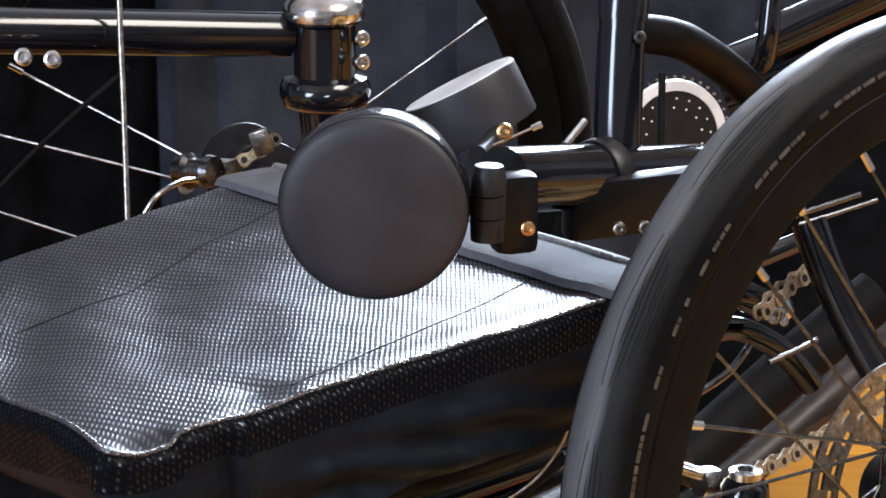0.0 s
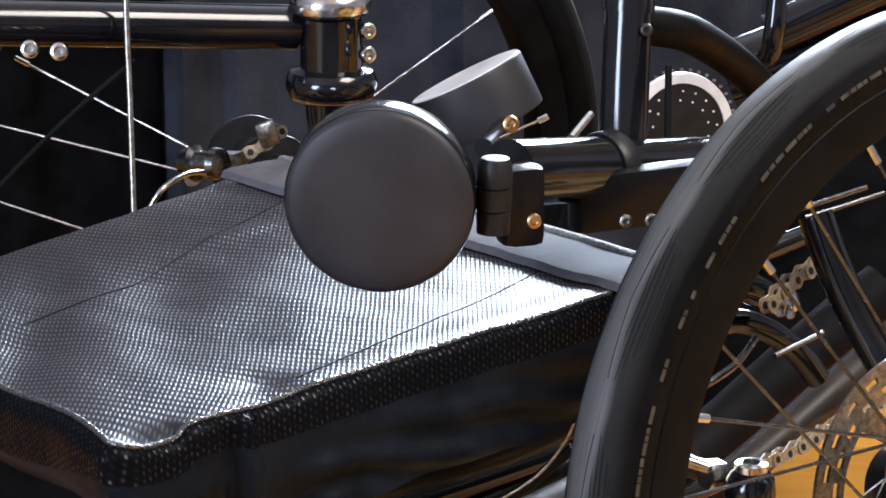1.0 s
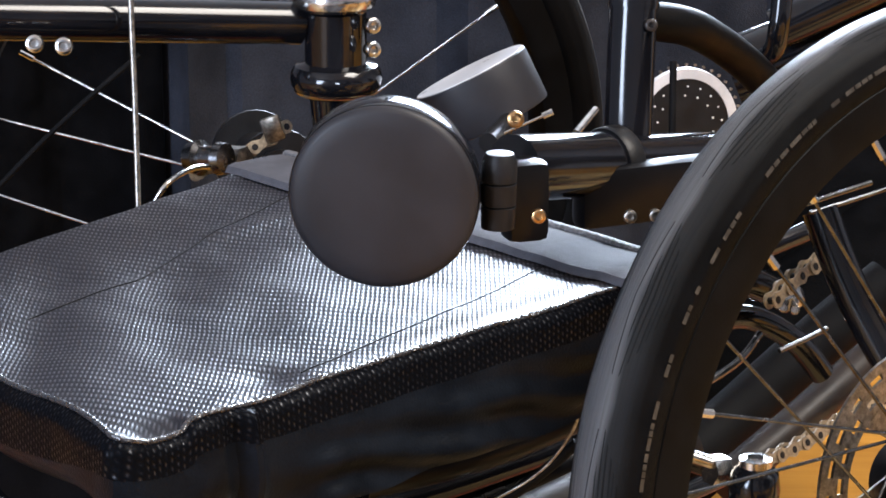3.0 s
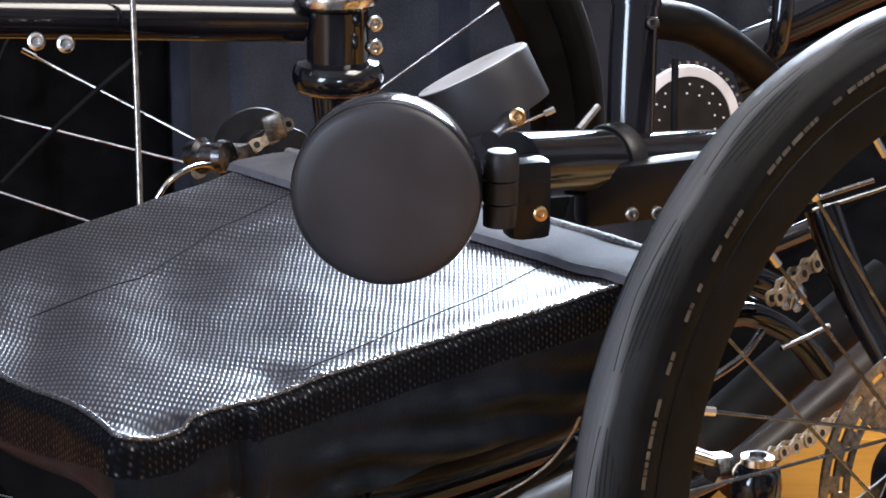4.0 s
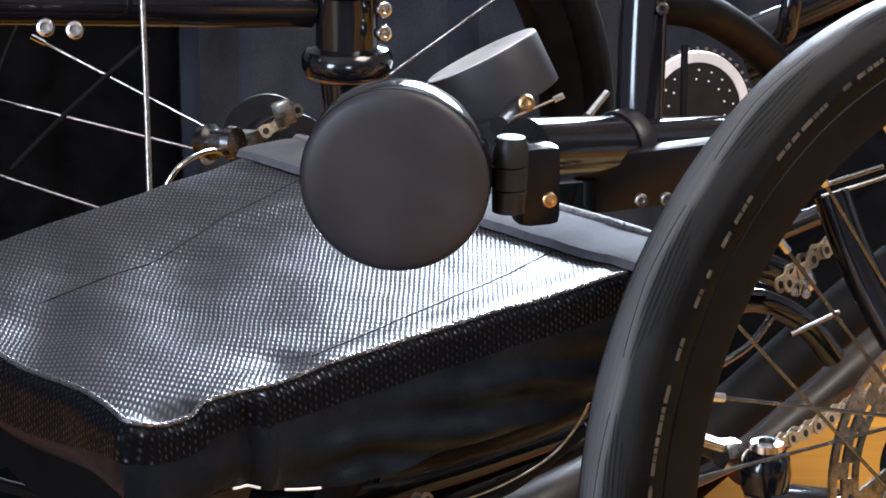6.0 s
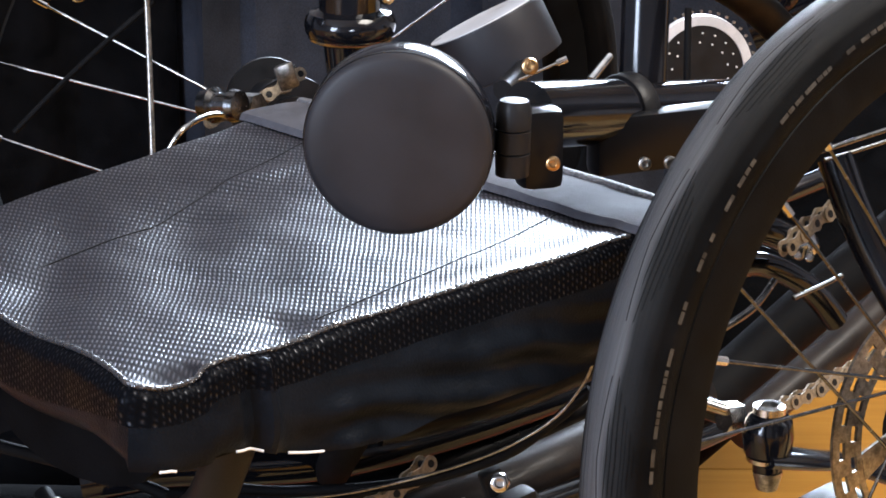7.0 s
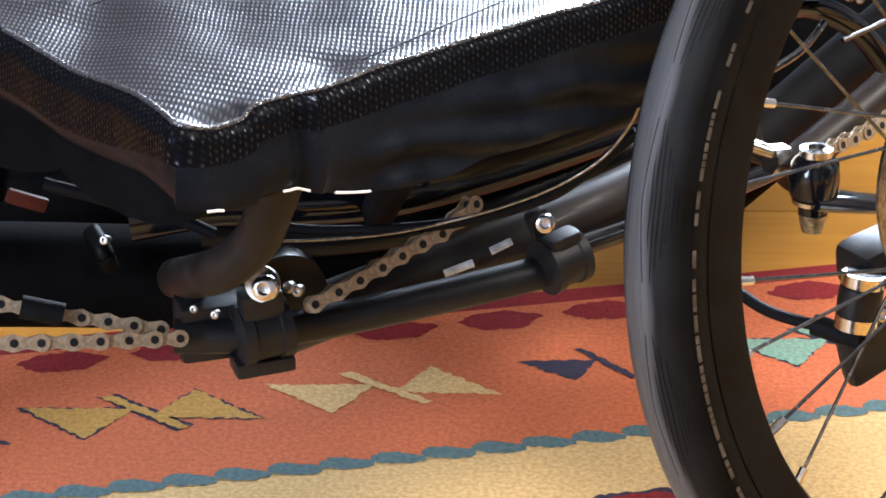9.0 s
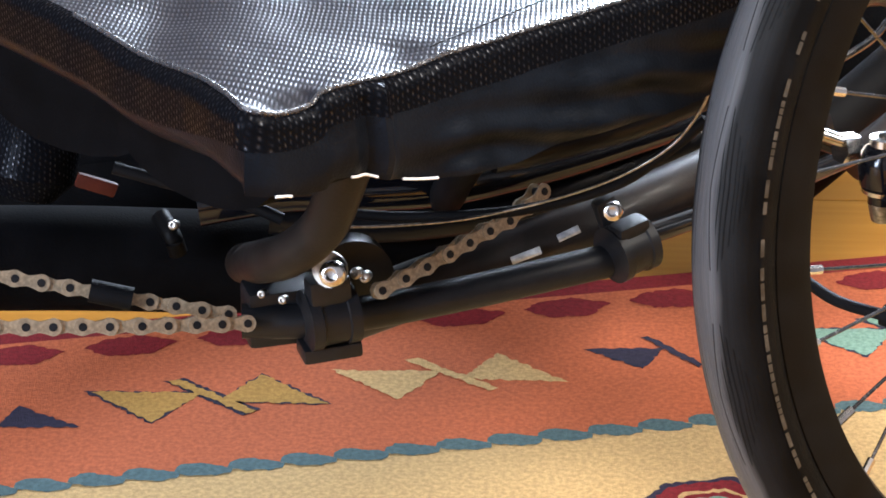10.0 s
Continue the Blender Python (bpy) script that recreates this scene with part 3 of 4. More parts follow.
def seat_height(u, v):
    z = SEAT_Z
    a, b = (u - U0) / (U1 - U0), (v - V0) / (V1 - V0)
    z -= 0.004 * math.sin(math.pi * min(max(a, 0), 1)) * math.sin(math.pi * min(max(b, 0), 1))
    z += 0.0017 * noise.noise(Vector((u * 15, v * 15, 3.1)))
    z += 0.0008 * noise.noise(Vector((u * 40, v * 26, 7.0)))
    p = trike(u, v, 0)
    # pressed hollows, each with a short slope behind and a long one in front
    for x, y, wide, behind, before, deep in ((-0.113, 0.812, 0.014, 0.012, 0.007, 0.0030), (-0.074, 0.878, 0.013, 0.012, 0.07, 0.0027), (-0.187, 1.008, 0.018, 0.030, 0.5, 0.0028), (-0.200, 0.925, 0.030, 0.026, 0.5, 0.0022), (-0.129, 1.027, 0.02, 0.018, 0.09, 0.0022)):
        dy = p.y - y
        z -= deep * math.exp(-((p.x - x) / wide) ** 2 - (dy / (behind if dy > 0 else before)) ** 2)
    # raised pull beside the far seam, and the rolled strip outside the near seam
    z += 0.0018 * math.exp(-(((u - 0.685) / 0.03) ** 2 + ((v - 0.868) / 0.008) ** 2))
    z += 0.0009 * math.exp(-((v - 0.677) / 0.0075) ** 2) * min(1, max(0, (u - 0.5) / 0.04))
    # the folded edge sinks towards the strap and starts afresh beyond it
    sink = (u - U0) / 0.028 if u < 0.494 else max(0, 1 - (u - 0.494) / 0.004)
    z -= 0.0036 * sink * math.exp(-((v - V0) / 0.006) ** 2)
    return z


def narrowed(u, v):
    """The seat is narrower at the front than at the back."""
    return V0 + (v - V0) * (0.772 + 0.220 * (u - U0) / (U1 - U0)) if v > V0 else v


def cloth_point(u, v, z):
    """The front edge is cut back from the near corner inwards."""
    back = 0.014 * (1 - math.exp(-max(0, v - V0) / 0.05))
    return trike(u + back * max(0, 1 - max(0, u - U0) / 0.12), v, z)


def seat_cloth(name, us, vs, place, parent, label, mat):
    """A sheet of weave over the given parameters, with UVs in metres of cloth."""
    verts, faces, uvs = [], [], []
    for v in vs:
        for u in us:
            p, uvp = place(u, v)
            verts.append(p)
            uvs.append(uvp)
    k = len(us)
    for j in range(len(vs) - 1):
        for i in range(k - 1):
            faces.append((j * k + i, j * k + i + 1, (j + 1) * k + i + 1, (j + 1) * k + i))
    ob = mesh_object(name, verts, faces, mat, parent, label)
    layer = ob.data.uv_layers.new(name="UVMap")
    for lp in ob.data.loops:
        layer.data[lp.index].uv = uvs[lp.vertex_index]
    return ob


def steps(a, b, n):
    return [a + (b - a) * i / n for i in range(n + 1)]


def skirt_line(q):
    """Point and outward direction q metres along the seat's edge: down the front edge, round the near corner, along the near edge."""
    r = 0.007
    front, bend = (V1 - V0) - r, r * math.pi / 2
    if q < front:
        return (U0, V1 - q), (-1.0, 0.0)
    if q < front + bend:
        a = (q - front) / r
        return (U0 + r - math.cos(a) * r, V0 + r - math.sin(a) * r), (-math.cos(a), -math.sin(a))
    return (U0 + r + q - front - bend, V0), (0.0, -1.0)


SKIRT = (V1 - V0) - 0.007 + 0.007 * math.pi / 2 + (U1 - U0) - 0.007


def top_place(u, v):
    r = 0.007
    du, dv = u - U0, v - V0
    if du < r and dv < r and math.hypot(r - du, r - dv) > r:
        k = r / math.hypot(r - du, r - dv)
        u, v = U0 + r - (r - du) * k, V0 + r - (r - dv) * k
    v = narrowed(u, v)
    return cloth_point(u, v, seat_height(u, v)), (u, v)


def skirt_place(q, s):
    (u, v), (nu, nv) = skirt_line(q)
    v = narrowed(u, v)
    r = 0.007
    arc = r * math.pi / 2
    corner = (V1 - V0) - 0.007
    # the mesh reaches further down the front than along the near side
    near = min(1, max(0, (q - corner + 0.05) / 0.09))
    s = near * s + (1 - near) * (s * 1.7 if s < 0.0175 else 0.0298 + (s - 0.0175) * 0.45)
    s *= 0.9 - 0.3 * math.exp(-((q - corner - 0.02) / 0.06) ** 2) * min(1, s / 0.04)
    if s < arc:
        out, down = math.sin(s / r) * r, (1 - math.cos(s / r)) * r
    else:
        t = s - arc
        lean = -0.20 if nv < -0.5 else 0.0
        tuck = 5.0 + 20.0 * max(0, 1 - max(0, q - corner - 0.05) / 0.05) if nv < -0.5 else 60.0
        out, down = r - lean * t - tuck * max(0, t - 0.016) ** 2, r + t
    out += 0.0035 * math.exp(-((q - corner - 0.062) / 0.0035) ** 2) * min(1, s / 0.004)
    out -= 0.0030 * math.exp(-((q - corner - 0.054) / 0.004) ** 2) * min(1, s / 0.01)
    out += 0.0022 * noise.noise(Vector((q * 22, s * 16, 1))) * min(1, s / 0.01)
    # slack folds running down and along the hanging cloth
    slack = min(1, max(0, s - 0.02) / 0.02) * min(1, max(0, q - corner - 0.07) / 0.03)
    out += slack * (0.0022 * math.sin(s * 330 - q * 60 + 2 * noise.noise(Vector((q * 14, s * 20, 5)))) + 0.003 * noise.noise(Vector((q * 30, s * 60, 9))))
    return cloth_point(u + nu * out, v + nv * out, seat_height(u, v) - down), (q * 1.0 + U0, V0 - s)


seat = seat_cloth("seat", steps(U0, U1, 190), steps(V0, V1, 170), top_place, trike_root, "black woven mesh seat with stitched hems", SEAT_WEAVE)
seat_cloth("edge_flap", steps(0, SKIRT, 260), steps(0, 0.0215, 18), skirt_place, seat, "mesh cloth folded down over the seat rails", SHADED_FLAP_WEAVE)
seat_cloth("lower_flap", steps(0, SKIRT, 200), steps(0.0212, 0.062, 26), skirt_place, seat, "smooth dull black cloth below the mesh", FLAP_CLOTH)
# glossy piping along the front fold and round the near corner
piping = []
for i in range(161):
    q = (V1 - V0) * 0.35 + (SKIRT - 0.004 - (V1 - V0) * 0.35) * i / 160
    (u, v), (nu, nv) = skirt_line(q)
    v = narrowed(u, v)
    piping.append(cloth_point(u + nu * 0.0015, v + nv * 0.0015, seat_height(u, v) + 0.0004))
tube("piping", piping, 0.0012, PIPING, seat, "shiny folded edge of the cloth", sides=8, steps=1)
# hem webbing along the back edge
verts, faces = [], []
for i in range(81):
    v = V0 - 0.004 + (V1 - V0 + 0.004) * i / 80
    base = seat_height(U1, v)
    for du, dz in ((-0.002, 0.001), (0.0, 0.0045), (0.004, 0.0055), (0.030, 0.005), (0.044, 0.004), (0.046, 0.001), (0.046, -0.02)):
        verts.append(trike(U1 + du, v, base + dz + 0.0006 * noise.noise(Vector((v * 50, du * 60, 0)))))
for i in range(80):
    for k in range(6):
        a = i * 7 + k
        faces.append((a, a + 1, a + 8, a + 7))
tube("hem_edge", [trike(U1 + 0.042, V0 - 0.004 + (V1 - V0 + 0.004) * i / 30, seat_height(U1, V0 + (V1 - V0) * i / 30) + 0.0045) for i in range(31)], 0.0034, HEM_EDGE, seat, "pale stitched edge of the hem", sides=10, steps=2, flat=0.5)
mesh_object("back_hem", verts, faces, HEM, seat, "smooth grey hem webbing")


def seam(a, b, lift=0.0009):
    pts = [(a[0] + (b[0] - a[0]) * i / 24, a[1] + (b[1] - a[1]) * i / 24) for i in range(25)]
    tube("seam", [trike(u, v, seat_height(u, v) + lift * 0.2) for u, v in pts], 0.0003, BLACK_PLASTIC, seat, sides=6, steps=1)


seam((U1, 0.7145), (0.65, 0.695))
seam((0.65, 0.695), (0.565, 0.679))
seam((U1, 0.899), (0.66, 0.867))
seam((0.66, 0.867), (0.60, 0.841))
seam((0.60, 0.841), (0.51, 0.822))

# mirrors
MIRROR_C = Vector((-0.0288, 0.9274, 0.4086))
facing_dir = Vector((-0.07, -0.995, -0.04)).normalized()
near_mirror = turned("mirror", [(0.0118, 0.0), (0.0116, 0.018), (0.0110, 0.030), (0.0102, 0.0365), (0.0090, 0.0388), (0.0075, 0.0396), (0.0, 0.0397), (-0.0085, 0.0397), (-0.0098, 0.0388), (-0.0098, 0.0)], MIRROR_C, facing_dir, GREY_PLASTIC, trike_root, "round dark grey mirror housing seen from its back", 72)
turned("rim", [(0.0070, 0.0390), (0.0072, 0.0399), (0.0062, 0.0402), (-0.0080, 0.0402), (-0.0092, 0.0398), (-0.0092, 0.0390)], MIRROR_C, facing_dir, BLACK_PAINT, near_mirror, "glossy dark rim", 80)
turned("glass", [(-0.0100, 0.0), (-0.0100, 0.0365), (-0.0096, 0.037)], MIRROR_C, facing_dir, MIRROR, near_mirror, "mirror glass", 64)
stem = Vector((0.0191, 0.9331, 0.4096))
turned("hinge", [(-0.018, 0.005), (-0.018, 0.0072), (-0.0085, 0.0075), (-0.008, 0.0066), (-0.0075, 0.0076), (0.0015, 0.0076), (0.002, 0.0066), (0.0025, 0.0076), (0.011, 0.0076), (0.0145, 0.006), (0.0155, 0.0)], stem, (0.02, 0, 1), BLACK_PLASTIC, near_mirror, "stacked black hinge", 28)
part("clamp", block(bmesh.new(), (0.019, 0.018, 0.036), facing((0.0303, 0.9505, 0.3994), (1, 0.35, 0.0)), 0.005), BLACK_SATIN, near_mirror)
bolt((0.0359, 0.9294, 0.3977), (0, -1, 0.1), 0.0032, near_mirror, BRASS)
bolt((0.0779, 0.9705, 0.3863), (0, -1, 0.1), 0.0030, trike_root, DULL_STEEL)
bolt((0.0899, 0.9793, 0.3844), (0, -1, 0.1), 0.0030, trike_root, DULL_STEEL)

far_axis = Vector((-0.445, 0.085, 0.886)).normalized()
far_c = Vector((0.0098, 1.3896, 0.3629))
far_mirror = turned("mirror", [(0.0, 0.0), (0.0, 0.0368), (-0.0006, 0.0375), (-0.0015, 0.0377), (-0.0325, 0.0373), (-0.034, 0.0368), (-0.0345, 0.035), (-0.0347, 0.0)], far_c, far_axis, GREY_PLASTIC, trike_root, "round grey mirror tipped towards the light", 72)
# pale colour stands in for the bright reflection in this mirror
turned("glass", [(0.0006, 0.0), (0.0006, 0.0364), (0.0, 0.0367)], far_c, far_axis, GREY_FACE, far_mirror, "mirror face with its bright reflection in the pale colour", 64)

# steering bar and post
bar = tube("steering_bar", [(0.0287, 0.9688, 0.4089), (0.1446, 1.0978, 0.3827)], 0.0122, BLACK_PAINT, trike_root, "black steering bar")
tube("sleeve", [(0.0256, 0.9643, 0.4096), (0.0691, 1.0164, 0.3984)], 0.0150, BLACK_PAINT, bar)
turned("collar", [(-0.005, 0.011), (-0.005, 0.0166), (-0.004, 0.0172), (0.004, 0.0172), (0.005, 0.0166), (0.005, 0.011)], (0.0735, 1.0211, 0.3980), (1, 0.9, 0), BLACK_PLASTIC, bar)
part("bar_clamp", block(bmesh.new(), (0.075, 0.014, 0.028), facing((0.0900, 1.0120, 0.3872), (1, 0.45, 0.0)), 0.004), BLACK_SATIN, bar)
post = tube("post", [(0.0818, 1.0424, 0.4055), (0.0832, 1.0525, 0.4472), (0.0861, 1.0649, 0.5038)], 0.0114, BLACK_PAINT, trike_root, "black upright post")
tube("post_sleeve", [(0.0840, 1.0565, 0.4637), (0.0866, 1.0648, 0.5038)], 0.0122, BLACK_PAINT, post)

for a, b in (((0.0782, 1.0490, 0.4735), (0.0812, 1.0482, 0.4758)), ((0.0777, 1.0484, 0.4694), (0.0808, 1.0474, 0.4711))):
    tube("print", [a, b], 0.0009, WHITE_PRINT, post, sides=6, steps=2)

# kingpin of the far wheel with its cross tube
king = turned("kingpin", [(-0.075, 0.012), (-0.031, 0.0165), (-0.0305, 0.0215), (-0.028, 0.0250), (-0.024, 0.0270), (-0.020, 0.0276), (-0.016, 0.0268), (-0.013, 0.0245), (-0.012, 0.0205), (-0.011, 0.0185), (0.019, 0.0185), (0.021, 0.021), (0.029, 0.022), (0.037, 0.018), (0.039, 0.0)], (-0.0701, 1.3325, 0.3920), (0, 0, 1), BLACK_PAINT, trike_root, "black kingpin housing with a polished lower race", 40)
bolt((-0.0701, 1.3325, 0.4292), (0, -0.1, 1), 0.0095, king)
turned("lower_race", [(-0.0296, 0.0225), (-0.0296, 0.0238), (-0.0285, 0.0252), (-0.0272, 0.0256), (-0.0272, 0.0240)], (-0.0701, 1.3325, 0.3920), (0, 0, 1), STEEL, king, "polished steel race", 48)
turned("top_cap", [(0.023, 0.0215), (0.023, 0.0235), (0.027, 0.0245), (0.032, 0.0235), (0.0365, 0.019), (0.038, 0.012), (0.038, 0.0)], (-0.0701, 1.3325, 0.3920), (0, 0, 1), STEEL, king, "polished steel cap", 48)
bolt((-0.0483, 1.3158, 0.4060), (0.5, -1, 0.1), 0.005, king)
bolt((-0.0483, 1.3131, 0.3924), (0.5, -1, 0.1), 0.005, king)
cross = tube("cross_tube", [(-0.2831, 1.2476, 0.4240), (-0.0918, 1.3336, 0.4047)], 0.0135, BLACK_PAINT, trike_root, "thick black cross tube")
bolt((-0.2308, 1.2351, 0.4109), (0, -1, 0.2), 0.0052, cross)
bolt((-0.2151, 1.2376, 0.4091), (0, -1, 0.2), 0.0052, cross)

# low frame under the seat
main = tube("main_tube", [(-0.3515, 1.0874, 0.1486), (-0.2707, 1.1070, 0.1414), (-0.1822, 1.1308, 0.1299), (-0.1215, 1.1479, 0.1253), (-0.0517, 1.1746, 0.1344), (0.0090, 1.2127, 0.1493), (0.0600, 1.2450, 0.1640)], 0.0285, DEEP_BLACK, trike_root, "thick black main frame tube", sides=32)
tube("under_tube", [(-0.2000, 1.0848, 0.1845), (-0.1563, 1.0931, 0.1893), (-0.1092, 1.0981, 0.1887), (-0.0683, 1.1121, 0.1871), (-0.0089, 1.1488, 0.1882), (0.0597, 1.1935, 0.1962)], 0.0125, BLACK_PAINT, trike_root, "arched black seat support tube", sides=28)
tube("under_tube", [(-0.1662, 1.1161, 0.1654), (-0.1118, 1.1201, 0.1593), (-0.0545, 1.1356, 0.1599), (-0.0026, 1.1608, 0.1649), (0.0672, 1.2072, 0.1773)], 0.011, BLACK_SATIN, trike_root, sides=24)
# pale bars stand in for glints on the tube below the cloth
for a, b in ((0.2890, 0.2935), (0.3244, 0.3382), (0.3505, 0.3666)):
    line = [skirt_place(a + (b - a) * i / 4, 0.061)[0] - ACROSS * 0.0016 for i in range(5)]
    tube("glint_bar", line, 0.0006, SATIN, seat, "pale bar painted as a glint below the cloth", sides=8, steps=2)
tube("side_strut", [(-0.0707, 1.1010, 0.1829), (-0.0583, 1.0432, 0.2245), (-0.0482, 1.0200, 0.2460), (-0.0352, 1.0230, 0.2522), (0.0110, 1.0464, 0.2559), (0.0757, 1.0790, 0.2645)], 0.0095, BLACK_RUBBER, trike_root, "black bent strut under the seat", sides=24)
tube("side_strut", [(-0.0440, 1.0364, 0.2326), (-0.0138, 1.0489, 0.2348), (0.0253, 1.0622, 0.2419), (0.0743, 1.0955, 0.2509)], 0.0085, BLACK_SATIN, trike_root, sides=24)
# black bodies added to fill the shaded space beneath the seat
shade_body = part("under_seat_shade", sweep(bmesh.new(), [trike(U0 + 0.02, 0.74, SEAT_Z - 0.045), trike(0.6, 0.75, SEAT_Z - 0.05), trike(U1 + 0.02, 0.75, SEAT_Z - 0.045)], 0.05, 20, 8, 0.42), DEEP_BLACK, trike_root, "black body under the seat cloth, standing in for shade")
part("under_seat_shade", sweep(bmesh.new(), [trike(U0 + 0.03, 0.86, SEAT_Z - 0.055), trike(0.6, 0.88, SEAT_Z - 0.06), trike(U1 + 0.02, 0.88, SEAT_Z - 0.05)], 0.06, 20, 8, 0.45), DEEP_BLACK, trike_root)
tube("cable", [(0.0590, 0.9840, 0.2934), (0.0551, 0.9890, 0.2777), (0.0423, 0.9927, 0.2579), (0.0217, 0.9974, 0.2414), (-0.0022, 1.0123, 0.2246), (-0.0299, 1.0272, 0.2096), (-0.0605, 1.0265, 0.2027), (-0.0938, 1.0233, 0.2005), (-0.1211, 1.0177, 0.2019)], 0.0007, DULL_STEEL, trike_root, "silvery brake cable")
tube("cable", [(0.0589, 1.0150, 0.2620), (0.0382, 1.0186, 0.2416), (0.0143, 1.0318, 0.2196), (-0.0304, 1.0451, 0.2006), (-0.0875, 1.0498, 0.1938), (-0.1272, 1.0474, 0.1975)], 0.0028, BLACK_RUBBER, trike_root, "black cable housing")
rail = tube("seat_rail", [(-0.0986, 0.9234, 0.2841), (-0.1079, 0.9330, 0.2571), (-0.1168, 0.9442, 0.2349), (-0.1327, 0.9558, 0.2164), (-0.1511, 0.9884, 0.1965), (-0.1750, 1.0764, 0.1542)], 0.0108, RAIL_SLEEVE, trike_root, "curved seat rail sleeved in dull brown-black")
arm = tube("frame_arm", [(-0.1193, 1.0627, 0.1330), (-0.0725, 1.0741, 0.1479), (-0.0317, 1.0912, 0.1568), (0.0156, 1.1082, 0.1695), (0.0741, 1.1534, 0.1789), (0.1301, 1.2059, 0.1870)], 0.0150, TUBE_SMOKE, trike_root, "glossy brown-black frame arm with a worn pale mark", sides=28)
ct = tube("chain_tube", [(-0.1658, 1.0011, 0.1578), (-0.1244, 1.0068, 0.1572), (-0.0586, 1.0356, 0.1584), (0.0329, 1.0733, 0.1659)], 0.0088, BLACK_PLASTIC, trike_root, "black plastic chain tube", sides=24)
tube("chain_tube", [(0.0243, 1.0850, 0.1669), (0.0888, 1.1374, 0.1692), (0.1553, 1.1975, 0.1736)], 0.0062, BLACK_PAINT, trike_root, sides=20)


def clamp(place, along, wide, r, name="clamp", lug=0.9):
    """A split collar with a lug and two rims."""
    c = turned(name, [(-wide, r * 0.8), (-wide, r), (-wide * 0.55, r), (-wide * 0.5, r * 0.92), (wide * 0.5, r * 0.92), (wide * 0.55, r), (wide, r), (wide, r * 0.8)], place, along, BLACK_PLASTIC, trike_root, "black plastic tube clamp", 28)
    part("lug", block(bmesh.new(), (wide * 1.7, r * 0.8, r * lug), facing(Vector(place) + Vector((0, -r * 0.3, r * (0.65 + lug / 2))), along), 0.0025), BLACK_PLASTIC, c)
    return c


k1 = clamp((0.0246, 1.0652, 0.1717), (0.8, 0.6, 0.15), 0.011, 0.0150, lug=0.5)
part("strap", block(bmesh.new(), (0.012, 0.008, 0.026), facing((0.0145, 1.0716, 0.1855), (0.85, 0.5, 0.1)) @ pose(0, 0, 0, 0, -14, 0), 0.003), BLACK_PLASTIC, k1)
bolt((0.0165, 1.0547, 0.1970), (-0.1, -1, 0.25), 0.0052, k1, STEEL)
k2 = clamp((-0.1219, 0.9986, 0.1628), (0.9, 0.4, 0.05), 0.0125, 0.0155)
# idler housing with its washer and screw
box = part("idler_housing", block(bmesh.new(), (0.038, 0.022, 0.030), facing((-0.1479, 1.0150, 0.1575), (0.92, 0.35, -0.02)), 0.003), BLACK_PLASTIC, trike_root, "black chain idler housing")
part("tongue", block(bmesh.new(), (0.030, 0.018, 0.008), facing((-0.1228, 1.0007, 0.1447), (0.92, 0.35, 0.02)), 0.002), BLACK_PLASTIC, box)
turned("washer", [(-0.001, 0.004), (-0.001, 0.0088), (0.0012, 0.0088), (0.0012, 0.004)], (-0.1189, 0.9814, 0.1960), (-0.25, -1, 0.25), DULL_STEEL, box)
bolt((-0.1165, 0.9765, 0.1965), (-0.2, -1, 0.25), 0.0066, box, STEEL)
bolt((-0.1083, 1.0000, 0.1856), (-0.2, -1, 0.25), 0.0030, box, DULL_STEEL)
bolt((-0.1039, 0.9997, 0.1840), (-0.2, -1, 0.25), 0.0030, box, DULL_STEEL)
bolt((-0.1536, 0.9904, 0.1780), (-0.2, -1, 0.25), 0.0022, box, DULL_STEEL)
bolt((-0.1435, 0.9905, 0.1750), (-0.2, -1, 0.25), 0.0022, box, DULL_STEEL)
wheel_idler = turned("idler_pulley", [(-0.006, 0.005), (-0.006, 0.022), (-0.002, 0.020), (0.002, 0.020), (0.006, 0.022), (0.006, 0.005)], (-0.1166, 1.0440, 0.1630), (-0.35, 0.92, 0), BLACK_PLASTIC, trike_root, "grooved black chain pulley")
# worn pale mark on the arm, plain bars
for a, b in (((-0.0115, 1.0826, 0.1685), (-0.0004, 1.0849, 0.1734)), ((-0.0353, 1.0727, 0.1598), (-0.0202, 1.0755, 0.1651))):
    tube("mark", [a, b], 0.0022, WHITE_PRINT, arm, sides=8, steps=2)
# bracket and reflector near the main tube
part("reflector", block(bmesh.new(), (0.022, 0.004, 0.008), facing((-0.2517, 1.0799, 0.1962), (0.9, 0.3, -0.42)), 0.0015), RED_PLASTIC, trike_root, "dull red reflector strip")
bolt((-0.2121, 1.0790, 0.1746), (-0.2, -1, 0.35), 0.0027, main, DULL_STEEL)
tube("bracket", [(-0.2215, 1.0931, 0.1731), (-0.2138, 1.0809, 0.1672), (-0.2114, 1.0823, 0.1569)], 0.005, RIM_BLACK, main)
tube("cable", [(-0.2311, 1.0307, 0.2263), (-0.1901, 1.0337, 0.2134), (-0.1652, 1.0346, 0.2056), (-0.1484, 1.0340, 0.1984)], 0.0032, BLACK_RUBBER, trike_root)
# bag of mesh cloth hanging behind the front flap
pouch = turned("mesh_pouch", [(-0.03, 0.0), (-0.027, 0.014), (-0.015, 0.024), (0.0, 0.024), (0.015, 0.022), (0.026, 0.015), (0.03, 0.0)], (-0.2874, 1.0985, 0.2088), (0.2, 0.3, 1), SHADED_FLAP_WEAVE, trike_root, "bulging dark mesh pouch under the seat")
layer = pouch.data.uv_layers.new(name="UVMap")
